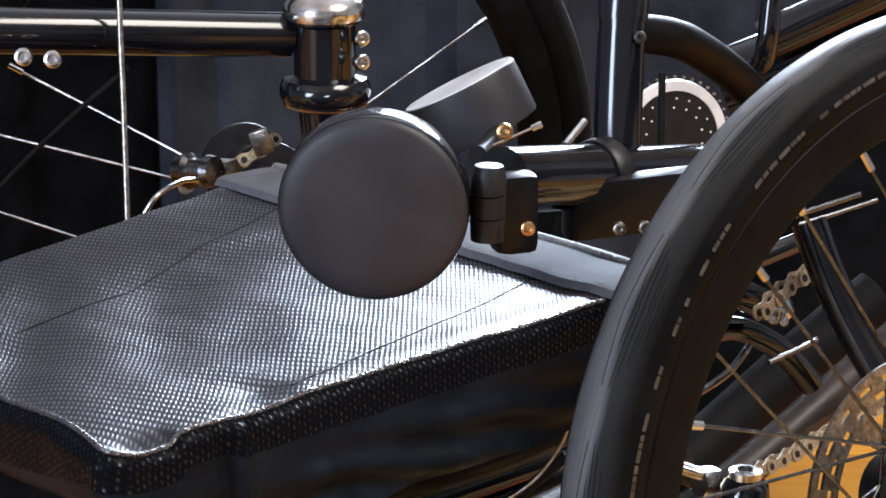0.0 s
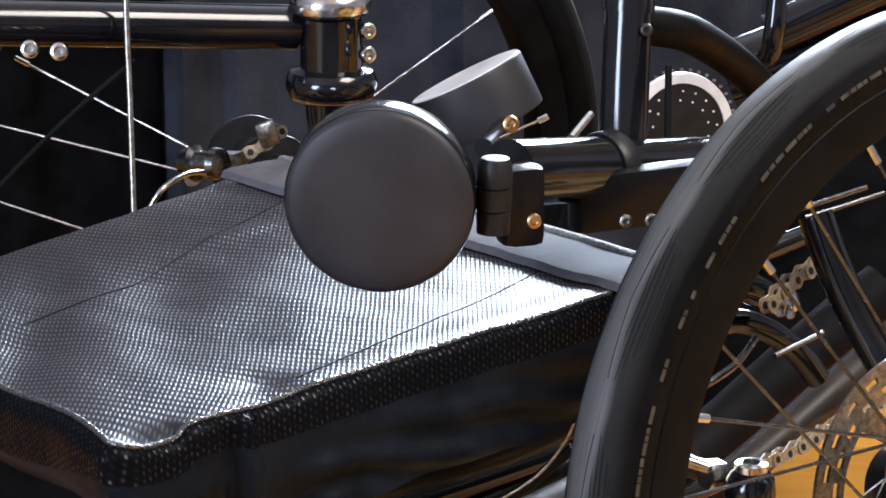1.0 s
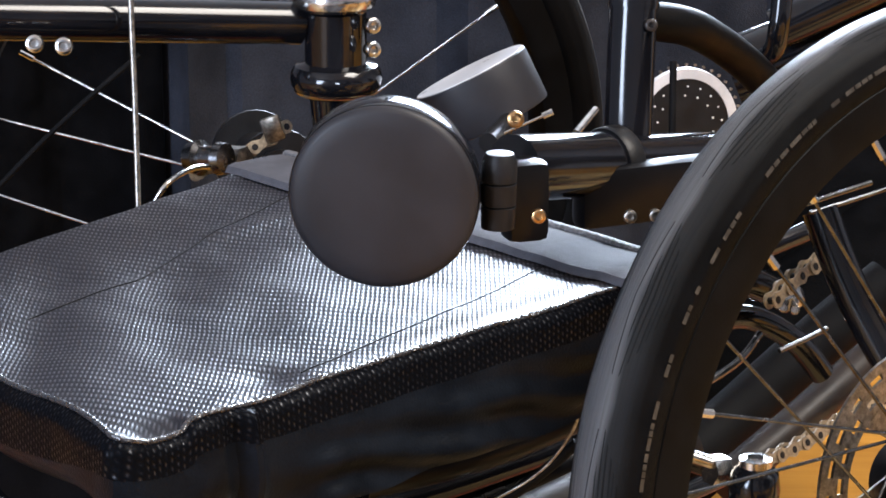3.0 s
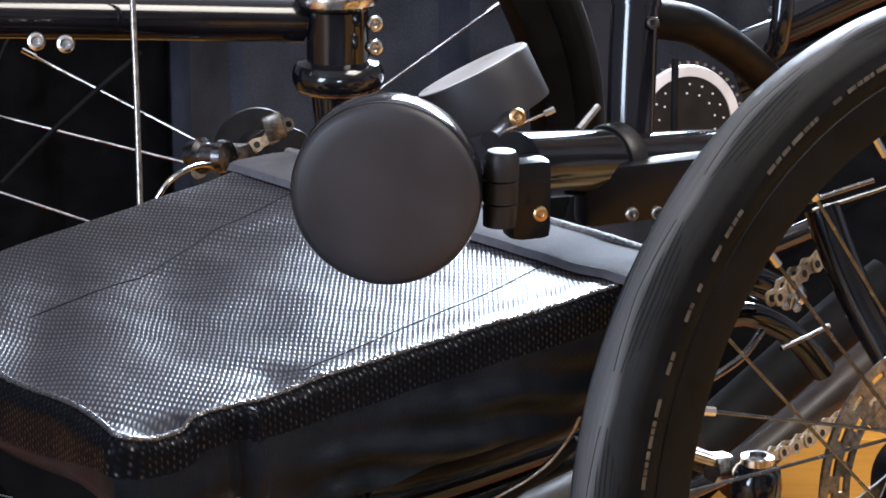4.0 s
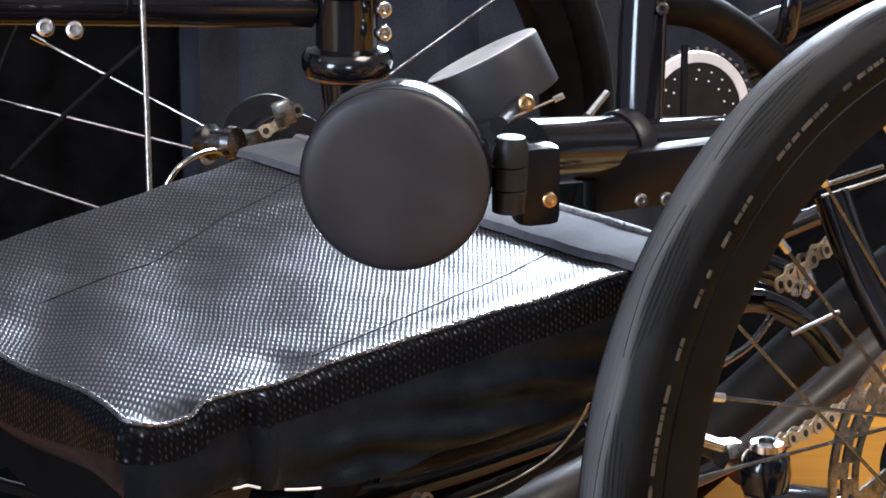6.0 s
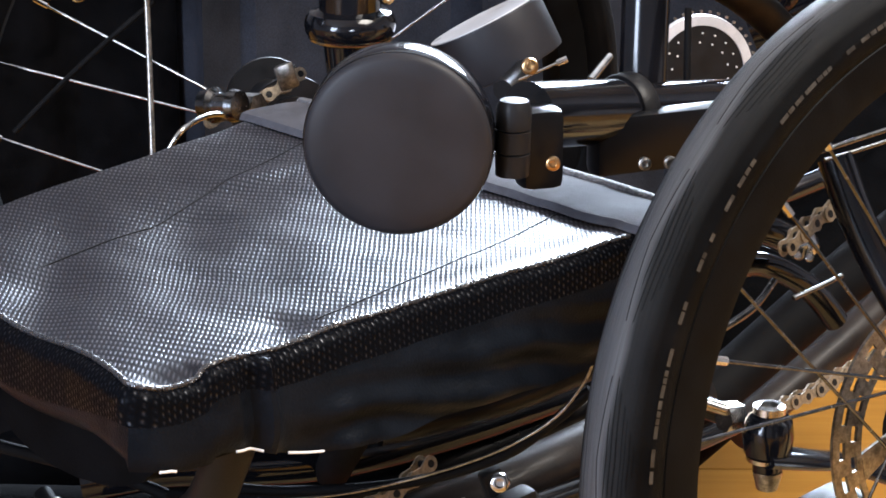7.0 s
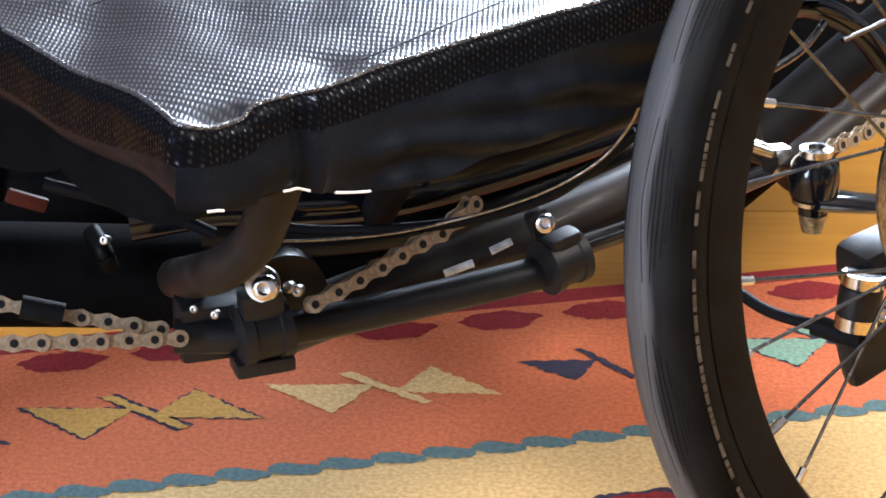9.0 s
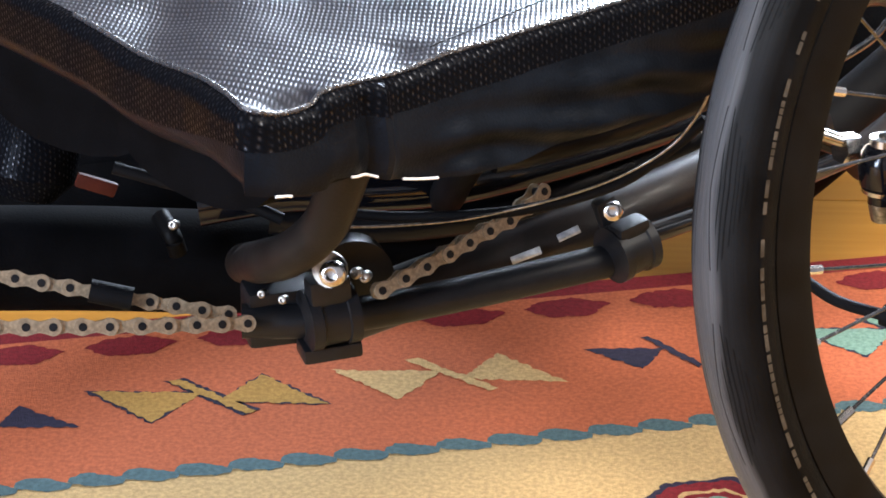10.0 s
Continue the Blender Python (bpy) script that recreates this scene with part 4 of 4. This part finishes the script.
for lp in pouch.data.loops:
    co = pouch.data.vertices[lp.vertex_index].co - Vector((-0.2874, 1.0985, 0.2088))
    layer.data[lp.index].uv = (math.atan2(co.x, -co.y) * 0.024, co.z)

# black masses added under the seat and behind the wheel to keep gaps dark
part("under_seat_fill", sweep(bmesh.new(), [(-0.4010, 1.1930, 0.1396), (-0.3012, 1.2164, 0.1265), (-0.1942, 1.2181, 0.1313), (-0.0824, 1.2341, 0.1395), (0.0170, 1.2625, 0.1495), (0.1094, 1.3066, 0.1642)], 0.034, 28, 10), DEEP_BLACK, trike_root, "soft black bag-like mass added under the seat")
part("under_seat_fill", sweep(bmesh.new(), [(-0.4010, 1.2056, 0.1698), (-0.2692, 1.2353, 0.1539), (-0.0826, 1.2443, 0.1647), (0.1090, 1.3137, 0.1834)], 0.03, 28, 10), DEEP_BLACK, trike_root)
part("wheel_gap_fill", sweep(bmesh.new(), [(0.1081, 1.3846, 0.0883), (0.1813, 1.4006, 0.1495), (0.2421, 1.4283, 0.1949), (0.3192, 1.4610, 0.2476)], 0.044, 28, 10, 1.0), DEEP_BLACK, trike_root, "broad black mass added behind the wheel")
part("wheel_gap_fill", sweep(bmesh.new(), [(0.1156, 1.4627, 0.1553), (0.1873, 1.4702, 0.2013), (0.2628, 1.4842, 0.2528), (0.3319, 1.5014, 0.2917)], 0.04, 28, 10, 1.0), DEEP_BLACK, trike_root)

# chain
PITCH = 0.0127


def link_mesh(gap, name):
    bm = bmesh.new()
    for side in (-1, 1):
        # two round eyes joined by a narrower waist
        r = 0.0043
        right = [radians(-125 + 250 * i / 8) for i in range(9)]
        outline = [(PITCH / 2 + math.cos(a) * r, math.sin(a) * r) for a in right] + [(0.0, 0.0026)]
        outline += [(-PITCH / 2 - math.cos(a) * r, -math.sin(a) * r) for a in right] + [(0.0, -0.0026)]
        lo = [bm.verts.new((x, side * gap, z)) for x, z in outline]
        hi = [bm.verts.new((x, side * (gap + 0.001), z)) for x, z in outline]
        bm.faces.new(lo)
        bm.faces.new(hi)
        for i in range(20):
            bm.faces.new((lo[i], lo[(i + 1) % 20], hi[(i + 1) % 20], hi[i]))
    plates = len(bm.faces)
    for x in (-PITCH / 2, PITCH / 2):
        lathe(bm, [(-gap - 0.0013, 0.0021), (gap + 0.0013, 0.0021)], (x, 0, 0), (0, 1, 0), 10)
    bmesh.ops.recalc_face_normals(bm, faces=bm.faces)
    me = bpy.data.meshes.new(name)
    bm.to_mesh(me)
    bm.free()
    me.materials.append(CHAIN_STEEL)
    me.materials.append(BLACK_PLASTIC)
    for poly in me.polygons:
        poly.material_index = 1 if poly.index >= plates else 0
    return me


OUTER, INNER = link_mesh(0.0034, "outer_link"), link_mesh(0.0022, "inner_link")


def chain(points, flat=(0, 0.42, 0.9)):
    line = spline(points, 40)
    spots, acc = [line[0]], 0.0
    for a, b in zip(line, line[1:]):
        acc += (b - a).length
        if acc >= PITCH:
            spots.append(b)
            acc = 0.0
    head = None
    for i, (a, b) in enumerate(zip(spots, spots[1:])):
        ob = new("chain" if head is None else "link", OUTER if i % 2 else INNER)
        m = facing((a + b) / 2, b - a, flat)
        ob.matrix_basis = m
        ob.parent = trike_root if head is None else head
        up = trike_root.matrix_basis if head is None else trike_root.matrix_basis @ head.matrix_parent_inverse @ head.matrix_basis
        ob.matrix_parent_inverse = up.inverted()
        if head is None:
            head = tagged(ob, "worn steel roller chain")
    return head


chain([(-0.3039, 0.9443, 0.1796), (-0.2169, 0.9642, 0.1720), (-0.1581, 0.9881, 0.1632)])
chain([(-0.3099, 0.9742, 0.1975), (-0.2634, 0.9825, 0.1862), (-0.2086, 0.9937, 0.1707), (-0.1603, 1.0026, 0.1590)])
chain([(-0.0974, 1.0024, 0.1750), (-0.0754, 1.0180, 0.1819), (-0.0498, 1.0396, 0.1895), (-0.0334, 1.0537, 0.1938), (-0.0209, 1.0689, 0.2012)])
chain([(0.1742, 1.1977, 0.1805), (0.1990, 1.2262, 0.1798), (0.2261, 1.2552, 0.1828), (0.2729, 1.3109, 0.1822)])
# black sleeve added in place of a darker stretch of chain
tube("dark_chain_sleeve", [(-0.2367, 0.9845, 0.1811), (-0.2167, 0.9866, 0.1758)], 0.0058, BLACK_RUBBER, trike_root)

# tie rod, its ball joint and the steering plate beside the near wheel
tie = tube("tie_rod", [(0.0806, 1.1189, 0.2289), (0.1183, 1.1206, 0.2141), (0.1379, 1.1208, 0.2067)], 0.0062, BLACK_PAINT, trike_root, "black tie rod with a steel end")
tube("rod_end", [(0.1033, 1.1054, 0.2266), (0.1347, 1.1082, 0.2149)], 0.0032, STEEL, tie)
turned("nut", [(-0.005, 0.0045), (-0.005, 0.0082), (0.005, 0.0082), (0.005, 0.0045)], (0.1379, 1.1113, 0.2099), (0.85, 0.5, -0.1), STEEL, tie, "", 6)
ball = turned("ball_joint", [(-0.022, 0.004), (-0.022, 0.0075), (-0.014, 0.0078), (-0.0135, 0.010), (-0.011, 0.0125), (-0.002, 0.0135), (0.007, 0.0125), (0.010, 0.010), (0.0115, 0.0085), (0.0145, 0.0080), (0.0150, 0.0045), (0.0125, 0.004), (0.0125, 0.0)], (0.1564, 1.1015, 0.2054), (0, 0, 1), BLACK_PAINT, trike_root, "black ball joint with steel caps")
turned("cap", [(0.0112, 0.0088), (0.0148, 0.0084), (0.0155, 0.0048), (0.0128, 0.0045), (0.0128, 0.0)], (0.1563, 1.1006, 0.2057), (0, 0, 1), STEEL, ball)
turned("ring", [(-0.0150, 0.0100), (-0.0150, 0.0112), (-0.0128, 0.0112), (-0.0128, 0.0100)], (0.1563, 1.1006, 0.2057), (0, 0, 1), STEEL, ball)
turned("lower_nut", [(-0.030, 0.0), (-0.030, 0.0055), (-0.022, 0.0076), (-0.020, 0.0076)], (0.1569, 1.1009, 0.2040), (0, 0, 1), DULL_STEEL, ball)
plate = part("steering_plate", sweep(bmesh.new(), [(0.1520, 1.0972, 0.1935), (0.1793, 1.1118, 0.1859), (0.2044, 1.1354, 0.1737), (0.2374, 1.1453, 0.1603)], 0.014, 16, 6, 0.35), BLACK_PAINT, trike_root, "flat black steering arm")
# upright, caliper and hose inside the near wheel
tube("upright", [(0.1902, 1.1428, 0.3423), (0.1981, 1.1352, 0.3201), (0.2096, 1.1256, 0.2956), (0.2251, 1.1136, 0.2688)], 0.0095, BLACK_PAINT, trike_root, "black wheel upright", sides=20)
cal = part("caliper", block(bmesh.new(), (0.034, 0.026, 0.024), facing((0.1815, 1.0442, 0.1835), (0.8, 0.55, 0.15)), 0.006), BLACK_PLASTIC, trike_root, "black brake caliper with steel adjusters")
turned("adjuster", [(-0.017, 0.0085), (-0.017, 0.0098), (-0.011, 0.0098), (-0.010, 0.0108), (-0.002, 0.0112), (0.005, 0.0108), (0.006, 0.0098), (0.012, 0.0098), (0.013, 0.008)], (0.1713, 1.0195, 0.1744), (0.1, 0.1, 1), BLACK_PLASTIC, cal)
turned("ring", [(-0.0165, 0.0100), (-0.0165, 0.0107), (-0.010, 0.0107), (-0.010, 0.0100)], (0.1710, 1.0177, 0.1753), (0.1, 0.1, 1), STEEL, cal)
turned("ring", [(0.006, 0.0100), (0.006, 0.0107), (0.012, 0.0107), (0.012, 0.0100)], (0.1710, 1.0177, 0.1753), (0.1, 0.1, 1), STEEL, cal)
part("bracket", block(bmesh.new(), (0.05, 0.012, 0.03), facing((0.1864, 1.0353, 0.1428), (0.8, 0.5, 0.3)), 0.005), BLACK_PLASTIC, cal)
for p in ((0.1816, 1.0142, 0.1672), (0.1937, 1.0148, 0.1731), (0.1897, 1.0204, 0.1833)):
    bolt(p, (-0.1, -1, 0.2), 0.0042, cal, STEEL)
tube("hose", [(0.0842, 1.1354, 0.1389), (0.1117, 1.0828, 0.1500), (0.1314, 1.0572, 0.1477), (0.1557, 1.0331, 0.1509), (0.1777, 1.0190, 0.1524)], 0.0031, BLACK_RUBBER, trike_root, "black brake hose")
tube("hose_end", [(0.1513, 1.0323, 0.1526), (0.1736, 1.0189, 0.1508)], 0.0055, BLACK_RUBBER, trike_root)
# frame and levers seen through the near wheel
tube("stay", [(0.1576, 1.2503, 0.1435), (0.1999, 1.2762, 0.1694), (0.2445, 1.3013, 0.2001), (0.2993, 1.3244, 0.2394)], 0.0115, TUBE_SMOKE, trike_root, "wide brown-black frame stay", sides=28)
tube("stay", [(0.1385, 1.2945, 0.1402), (0.1750, 1.3207, 0.1635), (0.2362, 1.3488, 0.2095), (0.2719, 1.3610, 0.2352)], 0.017, BLACK_RUBBER, trike_root, sides=24)
tube("lever", [(0.1510, 1.1891, 0.3003), (0.1778, 1.2078, 0.3051), (0.2037, 1.2261, 0.3097)], 0.0058, BLACK_PAINT, trike_root, "black lever", sides=20)
lv = tube("lever", [(0.1385, 1.1589, 0.2998), (0.1575, 1.1658, 0.2959), (0.1811, 1.1793, 0.2822)], 0.0085, BLACK_PAINT, trike_root, sides=20)
turned("end_nut", [(-0.005, 0.004), (-0.005, 0.0075), (0.004, 0.0075), (0.006, 0.004), (0.006, 0.0)], (0.1810, 1.1652, 0.2879), (0.7, -0.4, 0.4), STEEL, lv, "", 6)
bolt((0.1759, 1.1593, 0.2834), (0, -1, 0.3), 0.0026, lv, STEEL)
bolt((0.1818, 1.1581, 0.2826), (0, -1, 0.3), 0.0026, lv, STEEL)
chain([(0.1650, 1.1240, 0.2985), (0.1790, 1.1440, 0.3050), (0.1935, 1.1610, 0.3085), (0.2110, 1.1800, 0.3125)])
tube("cable", [(0.1622, 1.1456, 0.3369), (0.1866, 1.1541, 0.3429), (0.2198, 1.1612, 0.3521)], 0.0014, SPOKE_STEEL, trike_root)
tube("cable", [(0.1836, 1.1336, 0.3430), (0.2021, 1.1418, 0.3462), (0.2265, 1.1494, 0.3521)], 0.0012, SPOKE_STEEL, trike_root)
tube("fork_arch", [(0.1379, 1.1710, 0.2712), (0.1614, 1.1885, 0.2688), (0.1886, 1.2001, 0.2519), (0.2070, 1.2104, 0.2284)], 0.007, BLACK_PAINT, trike_root, "small dark arch")
tube("cable", [(0.1276, 1.1228, 0.2513), (0.1504, 1.1438, 0.2581), (0.1649, 1.1660, 0.2665)], 0.0022, SPOKE_STEEL, trike_root)
tube("cable", [(0.1767, 1.1711, 0.2552), (0.1917, 1.1805, 0.2585), (0.2053, 1.1901, 0.2619)], 0.0014, SPOKE_STEEL, trike_root)
bolt((0.1381, 1.1315, 0.2799), (0, -1, 0.2), 0.004, trike_root, BRASS)

# upper right: boom, lever and ring guard
tube("boom", [(0.1688, 1.3595, 0.3664), (0.1890, 1.3586, 0.3750), (0.2339, 1.3552, 0.3930), (0.2892, 1.3486, 0.4149)], 0.0235, BLACK_PAINT, trike_root, "glossy black boom tube", sides=32)
tube("boom", [(0.1883, 1.3230, 0.4023), (0.2237, 1.3206, 0.4195), (0.2679, 1.3162, 0.4419)], 0.0125, BLACK_PAINT, trike_root, sides=32)
tube("brake_lever", [(0.1825, 1.2243, 0.4812), (0.1775, 1.2194, 0.4453), (0.1754, 1.2159, 0.4243), (0.1730, 1.2235, 0.4088), (0.1589, 1.2429, 0.3937)], 0.0058, BLACK_PAINT, trike_root, "black brake lever", sides=20)
tube("cable", [(0.1179, 1.1737, 0.4347), (0.1336, 1.1910, 0.4266), (0.1526, 1.2173, 0.4156)], 0.0014, STEEL, trike_root)
bolt((0.1439, 1.2178, 0.4127), (0, -1, 0.2), 0.0045, trike_root, BRASS)
bolt((0.0914, 1.0446, 0.4577), (0, -1, 0.2), 0.0030, post, TUBE_SMOKE)
tube("post_joint", [(0.0862, 1.0668, 0.4560), (0.1110, 1.0900, 0.4490), (0.1318, 1.1334, 0.4330), (0.1539, 1.1802, 0.4115), (0.1680, 1.2000, 0.3960)], 0.0095, RIM_BLACK, trike_root, "black bent joint")
ringc = Vector((0.1759, 1.6949, 0.2565))
ring_axis = Vector((0.35, -0.93, 0.1)).normalized()
guard = turned("chainring", [(-0.0025, 0.0), (-0.0025, 0.0364), (0.0012, 0.0368), (0.0014, 0.0364), (0.0014, 0.036), (0.0014, 0.02), (0.0014, 0.0)], ringc, ring_axis, BLACK_PLASTIC, trike_root, "drilled chainring with a bright guard ring", 48)
turned("guard_ring", [(0.0, 0.0365), (0.002, 0.037), (0.002, 0.0445), (-0.002, 0.0455), (-0.002, 0.0365)], ringc, ring_axis, GREY_FACE, guard, "pale guard ring", 64)
q = Vector((0, 0, 1)).rotation_difference(ring_axis).to_matrix()
for r, count in ((0.024, 14), (0.031, 18)):
    for i in range(count):
        a = 2 * math.pi * (i + 0.3) / count
        turned("rivet", [(0.0, 0.0009), (0.0008, 0.0007), (0.001, 0.0)], ringc + q @ Vector((r * math.cos(a), r * math.sin(a), 0.0014)), ring_axis, SATIN, guard, "", 6)
for i in range(40):
    a = 2 * math.pi * i / 40
    turned("tooth", [(-0.001, 0.0012), (0.001, 0.0012)], ringc + q @ Vector((0.0475 * math.cos(a), 0.0475 * math.sin(a), 0)), ring_axis, DULL_STEEL, guard, "", 6)
tube("cable", [(0.1432, 1.4627, 0.3550), (0.1428, 1.4524, 0.3082)], 0.0024, BLACK_RUBBER, trike_root)
stub = tube("spoke_stub", [(0.0244, 1.3243, 0.3370), (0.0574, 1.3286, 0.3509)], 0.0009, STEEL, trike_root, "bright spoke with its nipple")
tube("nipple", [(0.0530, 1.3280, 0.3490), (0.0590, 1.3288, 0.3516)], 0.0021, STEEL, stub, sides=8, steps=2)
tube("pin", [(0.0641, 1.1657, 0.3773), (0.0754, 1.1874, 0.3851)], 0.0022, STEEL, trike_root)
bolt((0.0351, 1.2660, 0.3616), (0, -1, 0.2), 0.005, far_mirror, BRASS)
tube("neck", [(0.0204, 1.3118, 0.3366), (0.0301, 1.3429, 0.3385), (0.0367, 1.3640, 0.3417)], 0.006, BLACK_PLASTIC, far_mirror)

for a, b in (((-0.2715, 1.4160, 0.3682), (-0.1511, 1.3709, 0.3170)), ((-0.3178, 1.3998, 0.3382), (-0.1605, 1.3673, 0.3070)), ((-0.3012, 1.3911, 0.2876), (-0.1680, 1.3712, 0.2486)), ((0.0257, 1.4462, 0.3929), (-0.0904, 1.4561, 0.3063))):
    d = (Vector(b) - Vector(a)).normalized()
    tube("spoke", [a, b], 0.0008, STEEL, far_wheel, sides=8, steps=2)
    tube("nipple", [Vector(a) - d * 0.003, Vector(a) + d * 0.007], 0.0018, STEEL, far_wheel, sides=8, steps=2)
# upper left: cables and the far hub's fittings
tube("cable", [(-0.1821, 1.2716, 0.4554), (-0.1814, 1.2653, 0.4181), (-0.1800, 1.2566, 0.3746), (-0.1782, 1.2414, 0.3127)], 0.0017, DULL_STEEL, trike_root, "straight grey cable")
tube("cable", [(-0.2736, 1.3278, 0.3058), (-0.2472, 1.3395, 0.3316), (-0.2204, 1.3497, 0.3555), (-0.1906, 1.3594, 0.3797)], 0.0017, BLACK_RUBBER, trike_root, "dark cable")
hubc = turned("hub_fitting", [(-0.014, 0.004), (-0.014, 0.009), (-0.006, 0.011), (-0.004, 0.0075), (0.006, 0.0075), (0.008, 0.010), (0.013, 0.009), (0.014, 0.0)], (-0.1454, 1.3118, 0.3270), (0.8, -0.5, 0.1), SPOKE_STEEL, trike_root, "dull steel hub fitting with bright edges")
turned("hub_nut", [(-0.006, 0.005), (-0.006, 0.0085), (0.006, 0.0085), (0.007, 0.0)], (-0.1298, 1.3229, 0.3235), (0.8, -0.5, 0.1), DULL_STEEL, hubc, "", 6)
chain([(-0.1532, 1.3185, 0.3159), (-0.1307, 1.3330, 0.3227), (-0.1078, 1.3478, 0.3325), (-0.1017, 1.3601, 0.3391)])
tube("cable", [(-0.1691, 1.2443, 0.3185), (-0.1612, 1.2481, 0.3290), (-0.1508, 1.2707, 0.3309), (-0.1433, 1.2913, 0.3270)], 0.0016, STEEL, trike_root)
part("link_plate", block(bmesh.new(), (0.012, 0.003, 0.016), facing((-0.1078, 1.3193, 0.3427), (0.9, 0.2, 0.3)), 0.002), DULL_STEEL, trike_root)

# floorboards
def board_mesh(name, length):
    bm = bmesh.new()
    block(bm, (length - 0.0015, 0.1585, 0.018), Matrix.Identity(4), 0.0015)
    me = bpy.data.meshes.new(name)
    bm.to_mesh(me)
    bm.free()
    me.materials.append(WOOD)
    return me


LONG_BOARD, SHORT_BOARD = board_mesh("long_floorboard", 1.4), board_mesh("short_floorboard", 0.7)
for j in range(39):
    x = -3.5
    for k in range(5 if j % 2 else 6):
        short = j % 2 == 0 and k in (0, 5)
        ob = new("floorboard", SHORT_BOARD if short else LONG_BOARD)
        length = 0.7 if short else 1.4
        ob.matrix_basis = pose(x + length / 2, -1.9 + j * 0.16, -0.0115)
        ob.parent = floor_base
        x += length
